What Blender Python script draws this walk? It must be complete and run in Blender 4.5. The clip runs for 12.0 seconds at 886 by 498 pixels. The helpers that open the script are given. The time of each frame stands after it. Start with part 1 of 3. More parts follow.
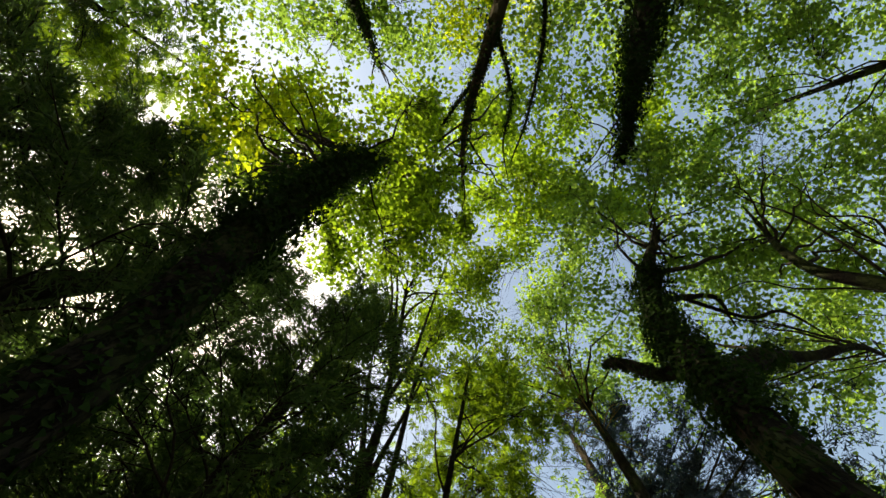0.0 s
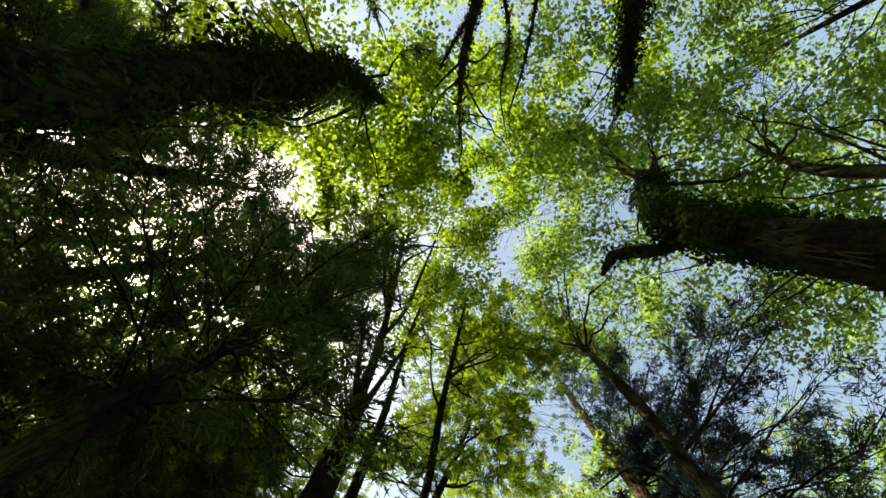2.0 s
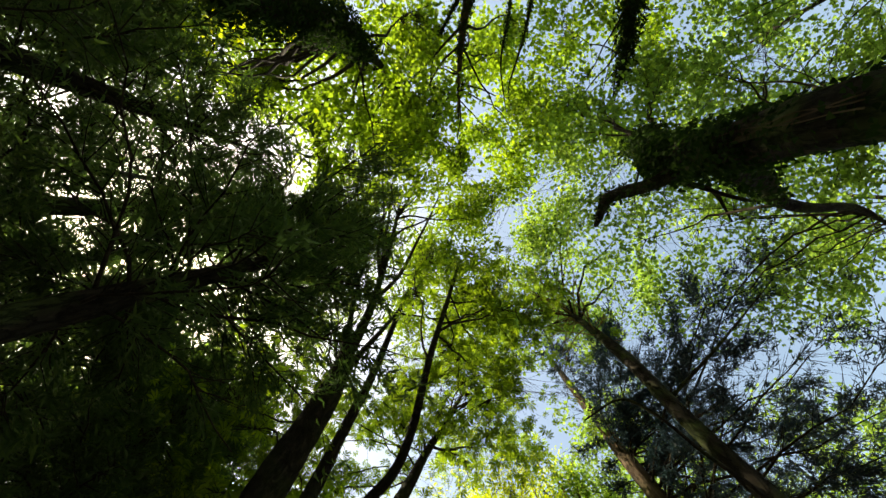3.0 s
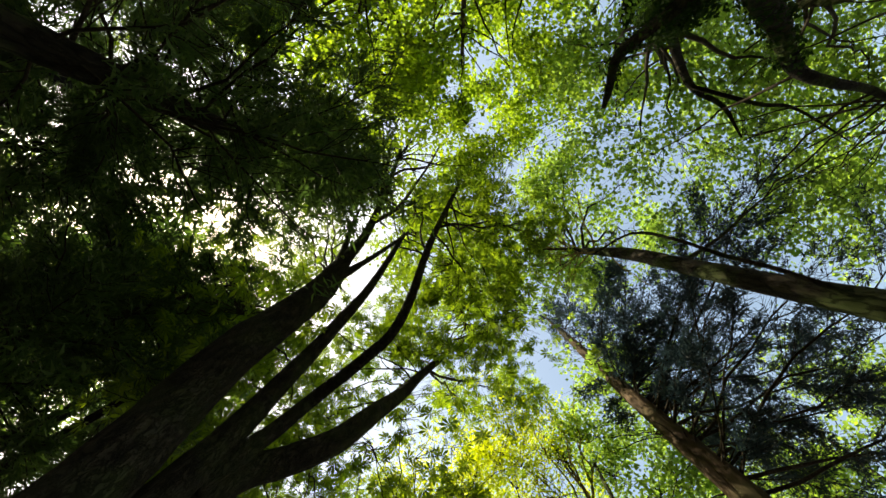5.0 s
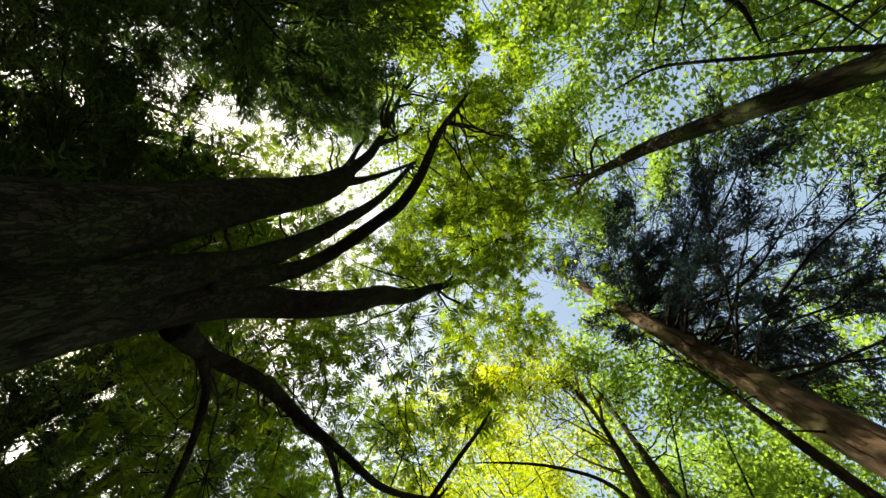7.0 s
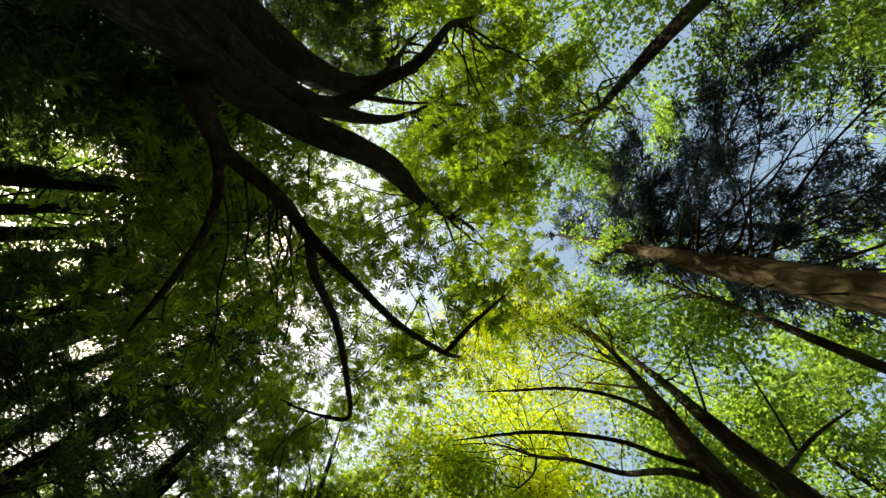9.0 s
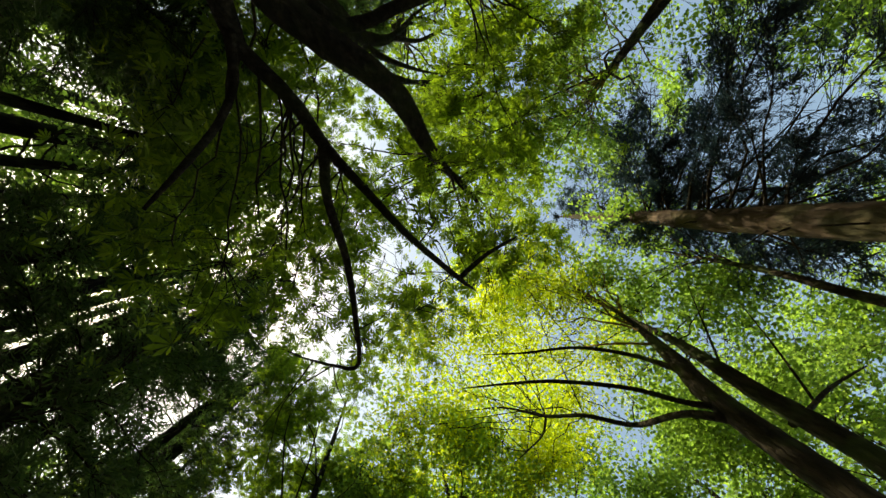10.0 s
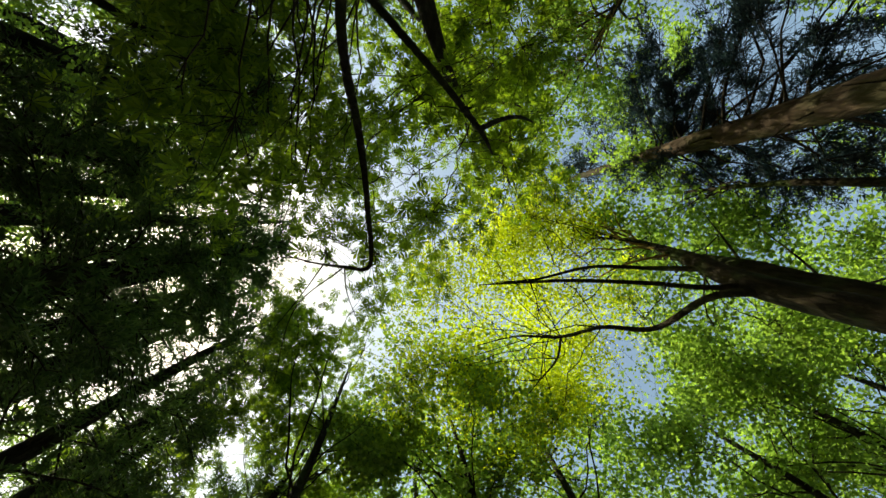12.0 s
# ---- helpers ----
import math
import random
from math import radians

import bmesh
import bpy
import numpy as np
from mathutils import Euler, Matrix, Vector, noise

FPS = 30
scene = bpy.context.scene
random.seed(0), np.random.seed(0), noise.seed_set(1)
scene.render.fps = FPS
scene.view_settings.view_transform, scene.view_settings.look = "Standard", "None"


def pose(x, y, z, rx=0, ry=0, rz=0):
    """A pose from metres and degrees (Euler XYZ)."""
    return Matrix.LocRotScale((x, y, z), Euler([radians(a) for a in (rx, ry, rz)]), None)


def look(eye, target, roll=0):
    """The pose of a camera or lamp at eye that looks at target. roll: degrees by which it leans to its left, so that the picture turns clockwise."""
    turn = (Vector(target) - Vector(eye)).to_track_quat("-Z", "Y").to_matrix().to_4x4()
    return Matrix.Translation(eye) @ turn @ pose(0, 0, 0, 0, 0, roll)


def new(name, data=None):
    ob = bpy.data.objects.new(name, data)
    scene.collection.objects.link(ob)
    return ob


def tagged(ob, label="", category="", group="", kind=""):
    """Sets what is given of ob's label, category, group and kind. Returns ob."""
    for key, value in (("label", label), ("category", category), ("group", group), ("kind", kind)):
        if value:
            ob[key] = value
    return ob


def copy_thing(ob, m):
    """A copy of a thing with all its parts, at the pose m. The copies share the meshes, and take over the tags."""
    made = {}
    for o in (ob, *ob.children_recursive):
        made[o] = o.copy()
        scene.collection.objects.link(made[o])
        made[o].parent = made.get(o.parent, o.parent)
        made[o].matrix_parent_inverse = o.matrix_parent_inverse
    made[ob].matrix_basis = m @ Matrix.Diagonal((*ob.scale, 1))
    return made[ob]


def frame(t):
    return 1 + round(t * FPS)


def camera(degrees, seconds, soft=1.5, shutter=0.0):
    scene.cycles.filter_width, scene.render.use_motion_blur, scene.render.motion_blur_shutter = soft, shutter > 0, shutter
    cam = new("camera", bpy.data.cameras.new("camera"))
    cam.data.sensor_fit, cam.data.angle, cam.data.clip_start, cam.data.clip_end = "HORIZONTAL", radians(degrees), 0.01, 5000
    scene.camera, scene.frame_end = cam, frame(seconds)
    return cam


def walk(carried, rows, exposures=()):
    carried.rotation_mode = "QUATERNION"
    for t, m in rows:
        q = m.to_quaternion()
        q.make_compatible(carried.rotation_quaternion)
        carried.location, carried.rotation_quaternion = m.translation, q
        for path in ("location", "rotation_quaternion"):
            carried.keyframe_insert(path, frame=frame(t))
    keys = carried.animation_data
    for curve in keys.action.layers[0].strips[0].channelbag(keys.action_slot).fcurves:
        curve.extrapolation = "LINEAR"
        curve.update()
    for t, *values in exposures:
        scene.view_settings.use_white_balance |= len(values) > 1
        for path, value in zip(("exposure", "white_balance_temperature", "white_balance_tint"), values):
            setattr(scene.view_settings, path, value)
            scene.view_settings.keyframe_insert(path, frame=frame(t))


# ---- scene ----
cam = camera(103.6, 12.0, soft=1.5)
PATH = [
    (0.0, pose(0.560, 0.655, 1.366, 176.23, -0.09, 0.51)),
    (0.5, pose(0.539, 1.100, 1.383, 176.10, -0.01, 0.68)),
    (1.0, pose(0.519, 1.550, 1.396, 176.17, -0.01, 0.79)),
    (1.5, pose(0.537, 1.971, 1.401, 176.15, 0.07, 0.72)),
    (2.0, pose(0.608, 2.402, 1.421, 175.98, 0.15, 0.47)),
    (2.5, pose(0.666, 2.836, 1.419, 175.65, 0.13, -0.35)),
    (3.0, pose(0.750, 3.304, 1.421, 175.36, 0.17, -0.99)),
    (3.5, pose(0.788, 3.828, 1.441, 175.45, 0.16, -1.31)),
    (4.0, pose(0.801, 4.425, 1.466, 175.87, 0.21, -1.63)),
    (4.5, pose(0.792, 5.014, 1.489, 176.23, 0.21, -1.86)),
    (5.0, pose(0.783, 5.528, 1.510, 176.19, 0.17, -1.98)),
    (5.5, pose(0.772, 5.944, 1.487, 175.48, -0.15, -2.24)),
    (6.0, pose(0.761, 6.434, 1.503, 175.19, -0.13, -2.18)),
    (6.5, pose(0.733, 6.835, 1.529, 174.48, -0.19, -1.86)),
    (7.0, pose(0.692, 7.228, 1.520, 173.92, -0.05, -1.47)),
    (7.5, pose(0.664, 7.706, 1.506, 173.89, -0.05, -1.32)),
    (8.0, pose(0.641, 8.213, 1.469, 174.24, -0.01, -1.26)),
    (8.5, pose(0.611, 8.743, 1.432, 174.76, -0.04, -1.34)),
    (9.0, pose(0.566, 9.254, 1.412, 175.08, -0.09, -1.40)),
    (9.5, pose(0.477, 9.747, 1.420, 175.27, -0.18, -1.50)),
    (10.0, pose(0.429, 10.226, 1.399, 175.31, -0.25, -1.41)),
    (10.5, pose(0.365, 10.730, 1.371, 175.74, -0.39, -1.37)),
    (11.0, pose(0.279, 11.194, 1.394, 175.70, -0.18, -1.44)),
    (11.5, pose(0.250, 11.691, 1.409, 176.02, -0.18, -1.28)),
    (12.0, pose(0.232, 12.079, 1.420, 175.88, -0.24, -0.95)),
]
walk(cam, PATH, exposures=[(0.0, 0.98, 8000, 4), (3.0, 1.36, 8300, 4), (7.0, 1.36, 8300, 3), (10.0, 1.0, 8000, -1), (12.0, 0.84, 7700, -4)])

# ---- light: a high sun behind the western trees, hazy sky ----
SUN = Vector((-0.644, 0.098, 0.758)).normalized()
world = bpy.data.worlds.new("sky")
scene.world = world
world.use_nodes = True
wn = world.node_tree.nodes
sky = wn.new("ShaderNodeTexSky")
sky.sky_type, sky.sun_disc = "NISHITA", False
sky.sun_elevation = math.asin(SUN.z)
sky.sun_rotation = math.atan2(SUN.x, SUN.y)
sky.air_density, sky.dust_density, sky.ozone_density = 1.2, 2.0, 0.2
world.node_tree.links.new(sky.outputs[0], wn["Background"].inputs[0])
wn["Background"].inputs[1].default_value = 0.15
lamp = bpy.data.lights.new("sun", "SUN")
lamp.energy, lamp.angle, lamp.color = 5.0, radians(0.5), (1.0, 0.94, 0.84)
sun = new("sun", lamp)
sun.matrix_world = look(tuple(SUN * 60), (0, 0, 0))


# ---- materials ----
def material(name):
    m = bpy.data.materials.new(name)
    m.use_nodes = True
    nt = m.node_tree
    for n in list(nt.nodes):
        if n.type != "OUTPUT_MATERIAL":
            nt.nodes.remove(n)
    return m, nt, next(n for n in nt.nodes if n.type == "OUTPUT_MATERIAL")


def node(nt, kind, **values):
    n = nt.nodes.new(kind)
    for key, value in values.items():
        n.inputs[key.replace("_", " ")].default_value = value
    return n


def ramp(nt, source, stops):
    r = nt.nodes.new("ShaderNodeValToRGB")
    while len(r.color_ramp.elements) < len(stops):
        r.color_ramp.elements.new(0.5)
    for e, (place, colour) in zip(r.color_ramp.elements, stops):
        e.position, e.color = place, (*colour, 1)
    nt.links.new(source, r.inputs[0])
    return r.outputs[0]


def leaf_material(name, top, glow, thin=0.5, spread=0.35, gloss=0.55, single=False, sheen=0.2):
    """A thin leaf: a reflecting face, light let through, and a hue of its own for each leaf."""
    m, nt, out = material(name)
    geo = nt.nodes.new("ShaderNodeNewGeometry")
    info = nt.nodes.new("ShaderNodeObjectInfo")
    coord = nt.nodes.new("ShaderNodeTexCoord")
    patch = node(nt, "ShaderNodeTexNoise", Scale=0.55, Detail=2.0)
    nt.links.new(coord.outputs["Object"], patch.inputs["Vector"])
    fine = node(nt, "ShaderNodeTexNoise", Scale=28.0, Detail=3.0)
    nt.links.new(coord.outputs["Object"], fine.inputs["Vector"])

    def varied(colour):
        lo = tuple(c * (1 - spread) for c in colour)
        hi = (min(1, colour[0] * (1 + 1.1 * spread)), min(1, colour[1] * (1 + 0.7 * spread)), colour[2])
        base = ramp(nt, info.outputs["Random"] if single else geo.outputs["Random Per Island"], [(0.0, lo), (0.6, colour), (1.0, hi)])
        h = nt.nodes.new("ShaderNodeHueSaturation")
        h.inputs["Saturation"].default_value = 1.0
        nt.links.new(base, h.inputs["Color"])
        k = nt.nodes.new("ShaderNodeMapRange")
        k.inputs["From Min"].default_value, k.inputs["From Max"].default_value = 0.3, 0.7
        k.inputs["To Min"].default_value, k.inputs["To Max"].default_value = 0.75, 1.2
        nt.links.new(patch.outputs["Fac"], k.inputs["Value"])
        k2 = nt.nodes.new("ShaderNodeMapRange")
        k2.inputs["To Min"].default_value, k2.inputs["To Max"].default_value = 0.8, 1.2
        nt.links.new(fine.outputs["Fac"], k2.inputs["Value"])
        mul = nt.nodes.new("ShaderNodeMath")
        mul.operation = "MULTIPLY"
        nt.links.new(k.outputs[0], mul.inputs[0])
        nt.links.new(k2.outputs[0], mul.inputs[1])
        nt.links.new(mul.outputs[0], h.inputs["Value"])
        return h.outputs[0]

    face = node(nt, "ShaderNodeBsdfPrincipled", Roughness=gloss)
    face.inputs["Specular IOR Level"].default_value = sheen
    nt.links.new(varied(top), face.inputs["Base Color"])
    through_leaf = nt.nodes.new("ShaderNodeBsdfTranslucent")
    nt.links.new(varied(glow), through_leaf.inputs["Color"])
    mix = node(nt, "ShaderNodeMixShader", Fac=thin)
    nt.links.new(face.outputs[0], mix.inputs[1])
    nt.links.new(through_leaf.outputs[0], mix.inputs[2])
    nt.links.new(mix.outputs[0], out.inputs[0])
    return m


def bark_material(name, dark, mid, light, stretch=0.25, scale=9.0, bump=0.5, moss=0.0, seams=0.5, lichen=0.0):
    """Bark: upright furrows, lichen and moss patches, rough."""
    m, nt, out = material(name)
    coord = nt.nodes.new("ShaderNodeTexCoord")
    mp = nt.nodes.new("ShaderNodeMapping")
    mp.inputs["Scale"].default_value = (1, 1, stretch)
    nt.links.new(coord.outputs["Object"], mp.inputs["Vector"])
    rough = node(nt, "ShaderNodeTexNoise", Scale=scale, Detail=7.0, Roughness=0.65)
    nt.links.new(mp.outputs[0], rough.inputs["Vector"])
    plates = node(nt, "ShaderNodeTexVoronoi", Scale=scale * 1.3)
    plates.feature = "DISTANCE_TO_EDGE"
    warp = nt.nodes.new("ShaderNodeVectorMath")
    warp.operation = "MULTIPLY_ADD"
    warp.inputs[1].default_value = (0.25, 0.25, 0.25)
    nt.links.new(rough.outputs["Color"], warp.inputs[0])
    nt.links.new(mp.outputs[0], warp.inputs[2])
    nt.links.new(warp.outputs[0], plates.inputs["Vector"])
    big = node(nt, "ShaderNodeTexNoise", Scale=1.6, Detail=4.0)
    nt.links.new(coord.outputs["Object"], big.inputs["Vector"])
    base = ramp(nt, rough.outputs["Fac"], [(0.3, dark), (0.52, mid), (0.72, light)])
    patch = ramp(nt, big.outputs["Fac"], [(0.48, (0, 0, 0)), (0.62, (1, 1, 1))])
    amount = nt.nodes.new("ShaderNodeMath")
    amount.operation = "MULTIPLY"
    amount.inputs[1].default_value = moss
    nt.links.new(patch, amount.inputs[0])
    mix = nt.nodes.new("ShaderNodeMix")
    mix.data_type = "RGBA"
    nt.links.new(amount.outputs[0], mix.inputs[0])
    nt.links.new(base, mix.inputs[6])
    mix.inputs[7].default_value = (0.05, 0.075, 0.02, 1)
    streak = node(nt, "ShaderNodeTexNoise", Scale=4.5, Detail=6.0, Roughness=0.7)
    nt.links.new(mp.outputs[0], streak.inputs["Vector"])
    spots = ramp(nt, streak.outputs["Fac"], [(0.56, (0, 0, 0)), (0.66, (1, 1, 1))])
    fleck = nt.nodes.new("ShaderNodeMath")
    fleck.operation = "MULTIPLY"
    fleck.inputs[1].default_value = lichen
    nt.links.new(spots, fleck.inputs[0])
    spotted = nt.nodes.new("ShaderNodeMix")
    spotted.data_type = "RGBA"
    nt.links.new(fleck.outputs[0], spotted.inputs[0])
    nt.links.new(mix.outputs[2], spotted.inputs[6])
    spotted.inputs[7].default_value = (0.12, 0.13, 0.095, 1)
    seam = ramp(nt, plates.outputs["Distance"], [(0.0, (0.35, 0.35, 0.35)), (0.13, (1, 1, 1))])
    mul = nt.nodes.new("ShaderNodeMix")
    mul.data_type, mul.blend_type = "RGBA", "MULTIPLY"
    mul.inputs[0].default_value = seams
    nt.links.new(spotted.outputs[2], mul.inputs[6])
    nt.links.new(seam, mul.inputs[7])
    b = node(nt, "ShaderNodeBump", Strength=bump, Distance=0.03)
    add = nt.nodes.new("ShaderNodeMath")
    add.operation = "ADD"
    nt.links.new(rough.outputs["Fac"], add.inputs[0])
    nt.links.new(seam, add.inputs[1])
    nt.links.new(add.outputs[0], b.inputs["Height"])
    s = node(nt, "ShaderNodeBsdfPrincipled", Roughness=0.9)
    s.inputs["Specular IOR Level"].default_value = 0.06
    nt.links.new(mul.outputs[2], s.inputs["Base Color"])
    nt.links.new(b.outputs[0], s.inputs["Normal"])
    nt.links.new(s.outputs[0], out.inputs[0])
    return m


def soil_material():
    m, nt, out = material("forest_soil")
    coord = nt.nodes.new("ShaderNodeTexCoord")
    n1 = node(nt, "ShaderNodeTexNoise", Scale=0.5, Detail=5.0)
    n2 = node(nt, "ShaderNodeTexVoronoi", Scale=14.0)
    for n in (n1, n2):
        nt.links.new(coord.outputs["Object"], n.inputs["Vector"])
    a = ramp(nt, n1.outputs["Fac"], [(0.35, (0.045, 0.03, 0.018)), (0.55, (0.09, 0.06, 0.032)), (0.7, (0.05, 0.07, 0.025))])
    mul = nt.nodes.new("ShaderNodeMix")
    mul.data_type, mul.blend_type = "RGBA", "MULTIPLY"
    mul.inputs[0].default_value = 0.5
    nt.links.new(a, mul.inputs[6])
    nt.links.new(n2.outputs["Color"], mul.inputs[7])
    b = node(nt, "ShaderNodeBump", Strength=0.6, Distance=0.05)
    nt.links.new(n2.outputs["Distance"], b.inputs["Height"])
    s = node(nt, "ShaderNodeBsdfPrincipled", Roughness=0.95)
    nt.links.new(mul.outputs[2], s.inputs["Base Color"])
    nt.links.new(b.outputs[0], s.inputs["Normal"])
    nt.links.new(s.outputs[0], out.inputs[0])
    return m


LEAF = {
    "maple": leaf_material("maple_leaf", (0.06, 0.115, 0.02), (0.32, 0.5, 0.035), 0.57, 0.5),
    # cooler, duller than maple: shade of the eastern canopy put into the leaf colour
    "sycamore": leaf_material("shade_toned_sycamore_leaf", (0.06, 0.115, 0.038), (0.29, 0.475, 0.07), 0.56, 0.45),
    "beech": leaf_material("beech_leaf", (0.085, 0.13, 0.022), (0.56, 0.68, 0.035), 0.69, 0.4),
    "chestnut": leaf_material("chestnut_leaf", (0.055, 0.095, 0.02), (0.25, 0.4, 0.026), 0.5, 0.45),
    "chestnut_single": leaf_material("single_chestnut_leaf", (0.055, 0.095, 0.02), (0.25, 0.4, 0.026), 0.5, 0.45, single=True),
    "ivy": leaf_material("ivy_leaf", (0.018, 0.036, 0.01), (0.03, 0.07, 0.012), 0.25, gloss=0.85, sheen=0.04),
    "fir": leaf_material("fir_needle", (0.032, 0.056, 0.07), (0.035, 0.07, 0.085), 0.25),
    "yew": leaf_material("yew_needle", (0.05, 0.085, 0.032), (0.085, 0.165, 0.034), 0.38),
}
BARK = {
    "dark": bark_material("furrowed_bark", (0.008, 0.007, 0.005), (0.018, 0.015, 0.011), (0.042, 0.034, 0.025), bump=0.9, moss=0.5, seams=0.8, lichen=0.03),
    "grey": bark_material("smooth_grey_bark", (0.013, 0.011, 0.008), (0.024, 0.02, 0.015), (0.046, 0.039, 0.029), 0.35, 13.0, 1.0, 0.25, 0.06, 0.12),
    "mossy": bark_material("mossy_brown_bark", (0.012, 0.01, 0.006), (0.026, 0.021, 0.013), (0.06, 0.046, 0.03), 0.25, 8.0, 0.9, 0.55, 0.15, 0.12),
    "straw": bark_material("straw_twig_bark", (0.09, 0.06, 0.02), (0.17, 0.12, 0.035), (0.26, 0.19, 0.06), 0.5, 14.0, 0.2, 0.0),
    "pine": bark_material("red_flaking_bark", (0.02, 0.014, 0.01), (0.054, 0.038, 0.026), (0.16, 0.112, 0.078), 0.3, 3.2, 0.8, 0.2, 0.3, 0.1),
    "twig": bark_material("twig_bark", (0.015, 0.012, 0.009), (0.03, 0.025, 0.018), (0.055, 0.047, 0.034), 0.5, 14.0, 0.2, 0.0),
}
SOIL = soil_material()


# ---- mesh helpers ----
rng = np.random.default_rng(7)


class Geo:
    """Gathers vertices and faces of three or four corners, then makes one mesh."""

    def __init__(self):
        self.v, self.f3, self.f4, self.n = [], [], [], 0

    def add(self, v, f3=None, f4=None):
        if f3 is not None and len(f3):
            self.f3.append(np.asarray(f3) + self.n)
        if f4 is not None and len(f4):
            self.f4.append(np.asarray(f4) + self.n)
        self.v.append(np.asarray(v, float))
        self.n += len(v)

    def mesh(self, name, mat, smooth=False):
        me = bpy.data.meshes.new(name)
        v = np.concatenate(self.v)
        f3 = np.concatenate(self.f3) if self.f3 else np.zeros((0, 3), int)
        f4 = np.concatenate(self.f4) if self.f4 else np.zeros((0, 4), int)
        loops = np.concatenate([f3.ravel(), f4.ravel()])
        starts = np.concatenate([np.arange(len(f3)) * 3, 3 * len(f3) + np.arange(len(f4)) * 4])
        me.vertices.add(len(v))
        me.vertices.foreach_set("co", v.astype(np.float32).ravel())
        me.loops.add(len(loops))
        me.loops.foreach_set("vertex_index", loops.astype(np.int32))
        me.polygons.add(len(starts))
        me.polygons.foreach_set("loop_start", starts.astype(np.int32))
        if smooth:
            me.polygons.foreach_set("use_smooth", np.ones(len(starts), bool))
        me.materials.append(mat)
        me.update(calc_edges=True)
        return me


def part(name, geo, mat, parent, label="", smooth=False, kind=""):
    ob = new(name, geo.mesh(name, mat, smooth))
    ob.parent = parent
    return tagged(ob, label, kind=kind)


def unit(v):
    v = np.asarray(v, float)
    return v / np.maximum(np.linalg.norm(v, axis=-1, keepdims=True), 1e-9)


def spline(points, radii, step):
    """A smooth line through points (Catmull-Rom), with a radius at each place."""
    p, r = np.asarray(points, float), np.asarray(radii, float)
    p = np.vstack([2 * p[0] - p[1], p, 2 * p[-1] - p[-2]])
    out, rad = [], []
    for i in range(1, len(p) - 2):
        n = max(1, int(np.ceil(np.linalg.norm(p[i + 1] - p[i]) / step)))
        for s in np.arange(n) / n:
            a, b, c, d = p[i - 1:i + 3]
            out.append(0.5 * (2 * b + (c - a) * s + (2 * a - 5 * b + 4 * c - d) * s * s + (3 * b - a - 3 * c + d) * s ** 3))
            rad.append(r[i - 1] * (1 - s) + r[i] * s)
    return np.array(out + [p[-2]]), np.array(rad + [r[-1]])


def tube(geo, line, radii, sides=6, rough=0.0, caps=True):
    """A tapered, closed tube along a line; rough: uneven girth."""
    line, radii = np.asarray(line), np.asarray(radii)
    n = len(line)
    way = unit(np.gradient(line, axis=0))
    side = np.cross(way, (0.31, 0.9, 0.29))
    side = unit(side)
    up = np.cross(way, side)
    a = np.linspace(0, 2 * np.pi, sides, endpoint=False)
    r = np.repeat(radii[:, None], sides, 1)
    if rough:
        s = np.concatenate([[0], np.cumsum(np.linalg.norm(np.diff(line, axis=0), axis=1))])[:, None]
        ph = rng.uniform(0, 6.3, 8)
        r = r * (1 + rough * (0.5 * np.sin(2 * a + ph[0] + 0.6 * s) + 0.45 * np.sin(3 * a + ph[1] - 0.9 * s) + 0.35 * np.sin(5 * a + ph[2] + 1.7 * s)
                              + 0.3 * np.sin(2.6 * s + ph[3] + a) + 0.25 * rng.standard_normal(r.shape)))
    v = line[:, None] + r[..., None] * (np.cos(a)[None, :, None] * side[:, None] + np.sin(a)[None, :, None] * up[:, None])
    i, j = np.meshgrid(np.arange(n - 1), np.arange(sides), indexing="ij")
    k = (j + 1) % sides
    f4 = np.stack([i * sides + j, i * sides + k, (i + 1) * sides + k, (i + 1) * sides + j], -1).reshape(-1, 4)
    if not caps:
        geo.add(v.reshape(-1, 3), None, f4)
        return
    v = np.vstack([v.reshape(-1, 3), line[0], line[-1]])
    j = np.arange(sides)
    k = (j + 1) % sides
    f3 = np.vstack([np.stack([k, j, 0 * j + n * sides], 1), np.stack([(n - 1) * sides + j, (n - 1) * sides + k, 0 * j + n * sides + 1], 1)])
    geo.add(v, f3, f4)


# leaf outlines, one unit long, and their triangles
def fan(outline, lift=0.0):
    o = np.array(outline, float)
    v = np.c_[o, lift * np.abs(o[:, 1])]
    return v, np.array([(0, i, i + 1) for i in range(1, len(o) - 1)])


def palmate():
    v, f = [], []
    for a, l in ((-105, 0.5), (-68, 0.75), (-33, 0.95), (0, 1.0), (33, 0.95), (68, 0.75), (105, 0.5)):
        c, s = math.cos(radians(a)), math.sin(radians(a))
        n = len(v)
        for x, y, z in ((0.04, 0, 0), (0.64 * l, 0.145 * l, -0.06), (l, 0, -0.2), (0.64 * l, -0.145 * l, -0.06)):
            v.append((x * c - y * s, x * s + y * c, z))
        f += [(n, n + 1, n + 2), (n, n + 2, n + 3)]
    return np.array(v), np.array(f)


SHAPE = {
    "sycamore": fan([(0, 0), (0.12, -0.46), (0.5, -0.5), (0.56, -0.24), (1.0, 0), (0.56, 0.24), (0.5, 0.5), (0.12, 0.46)], 0.22),
    "broad": fan([(0, 0), (0.42, -0.42), (1.0, 0), (0.42, 0.42)], 0.3),
    "beech": fan([(0, 0), (0.45, -0.3), (1.0, 0), (0.45, 0.3)], 0.2),
    "chestnut": palmate(),
    "ivy": fan([(0, 0), (0.15, -0.45), (0.55, -0.25), (1.0, 0), (0.55, 0.25), (0.15, 0.45)], 0.15),
    "needle": fan([(0, -0.08), (1.0, 0), (0.3, 0.13)], 0.0),
}
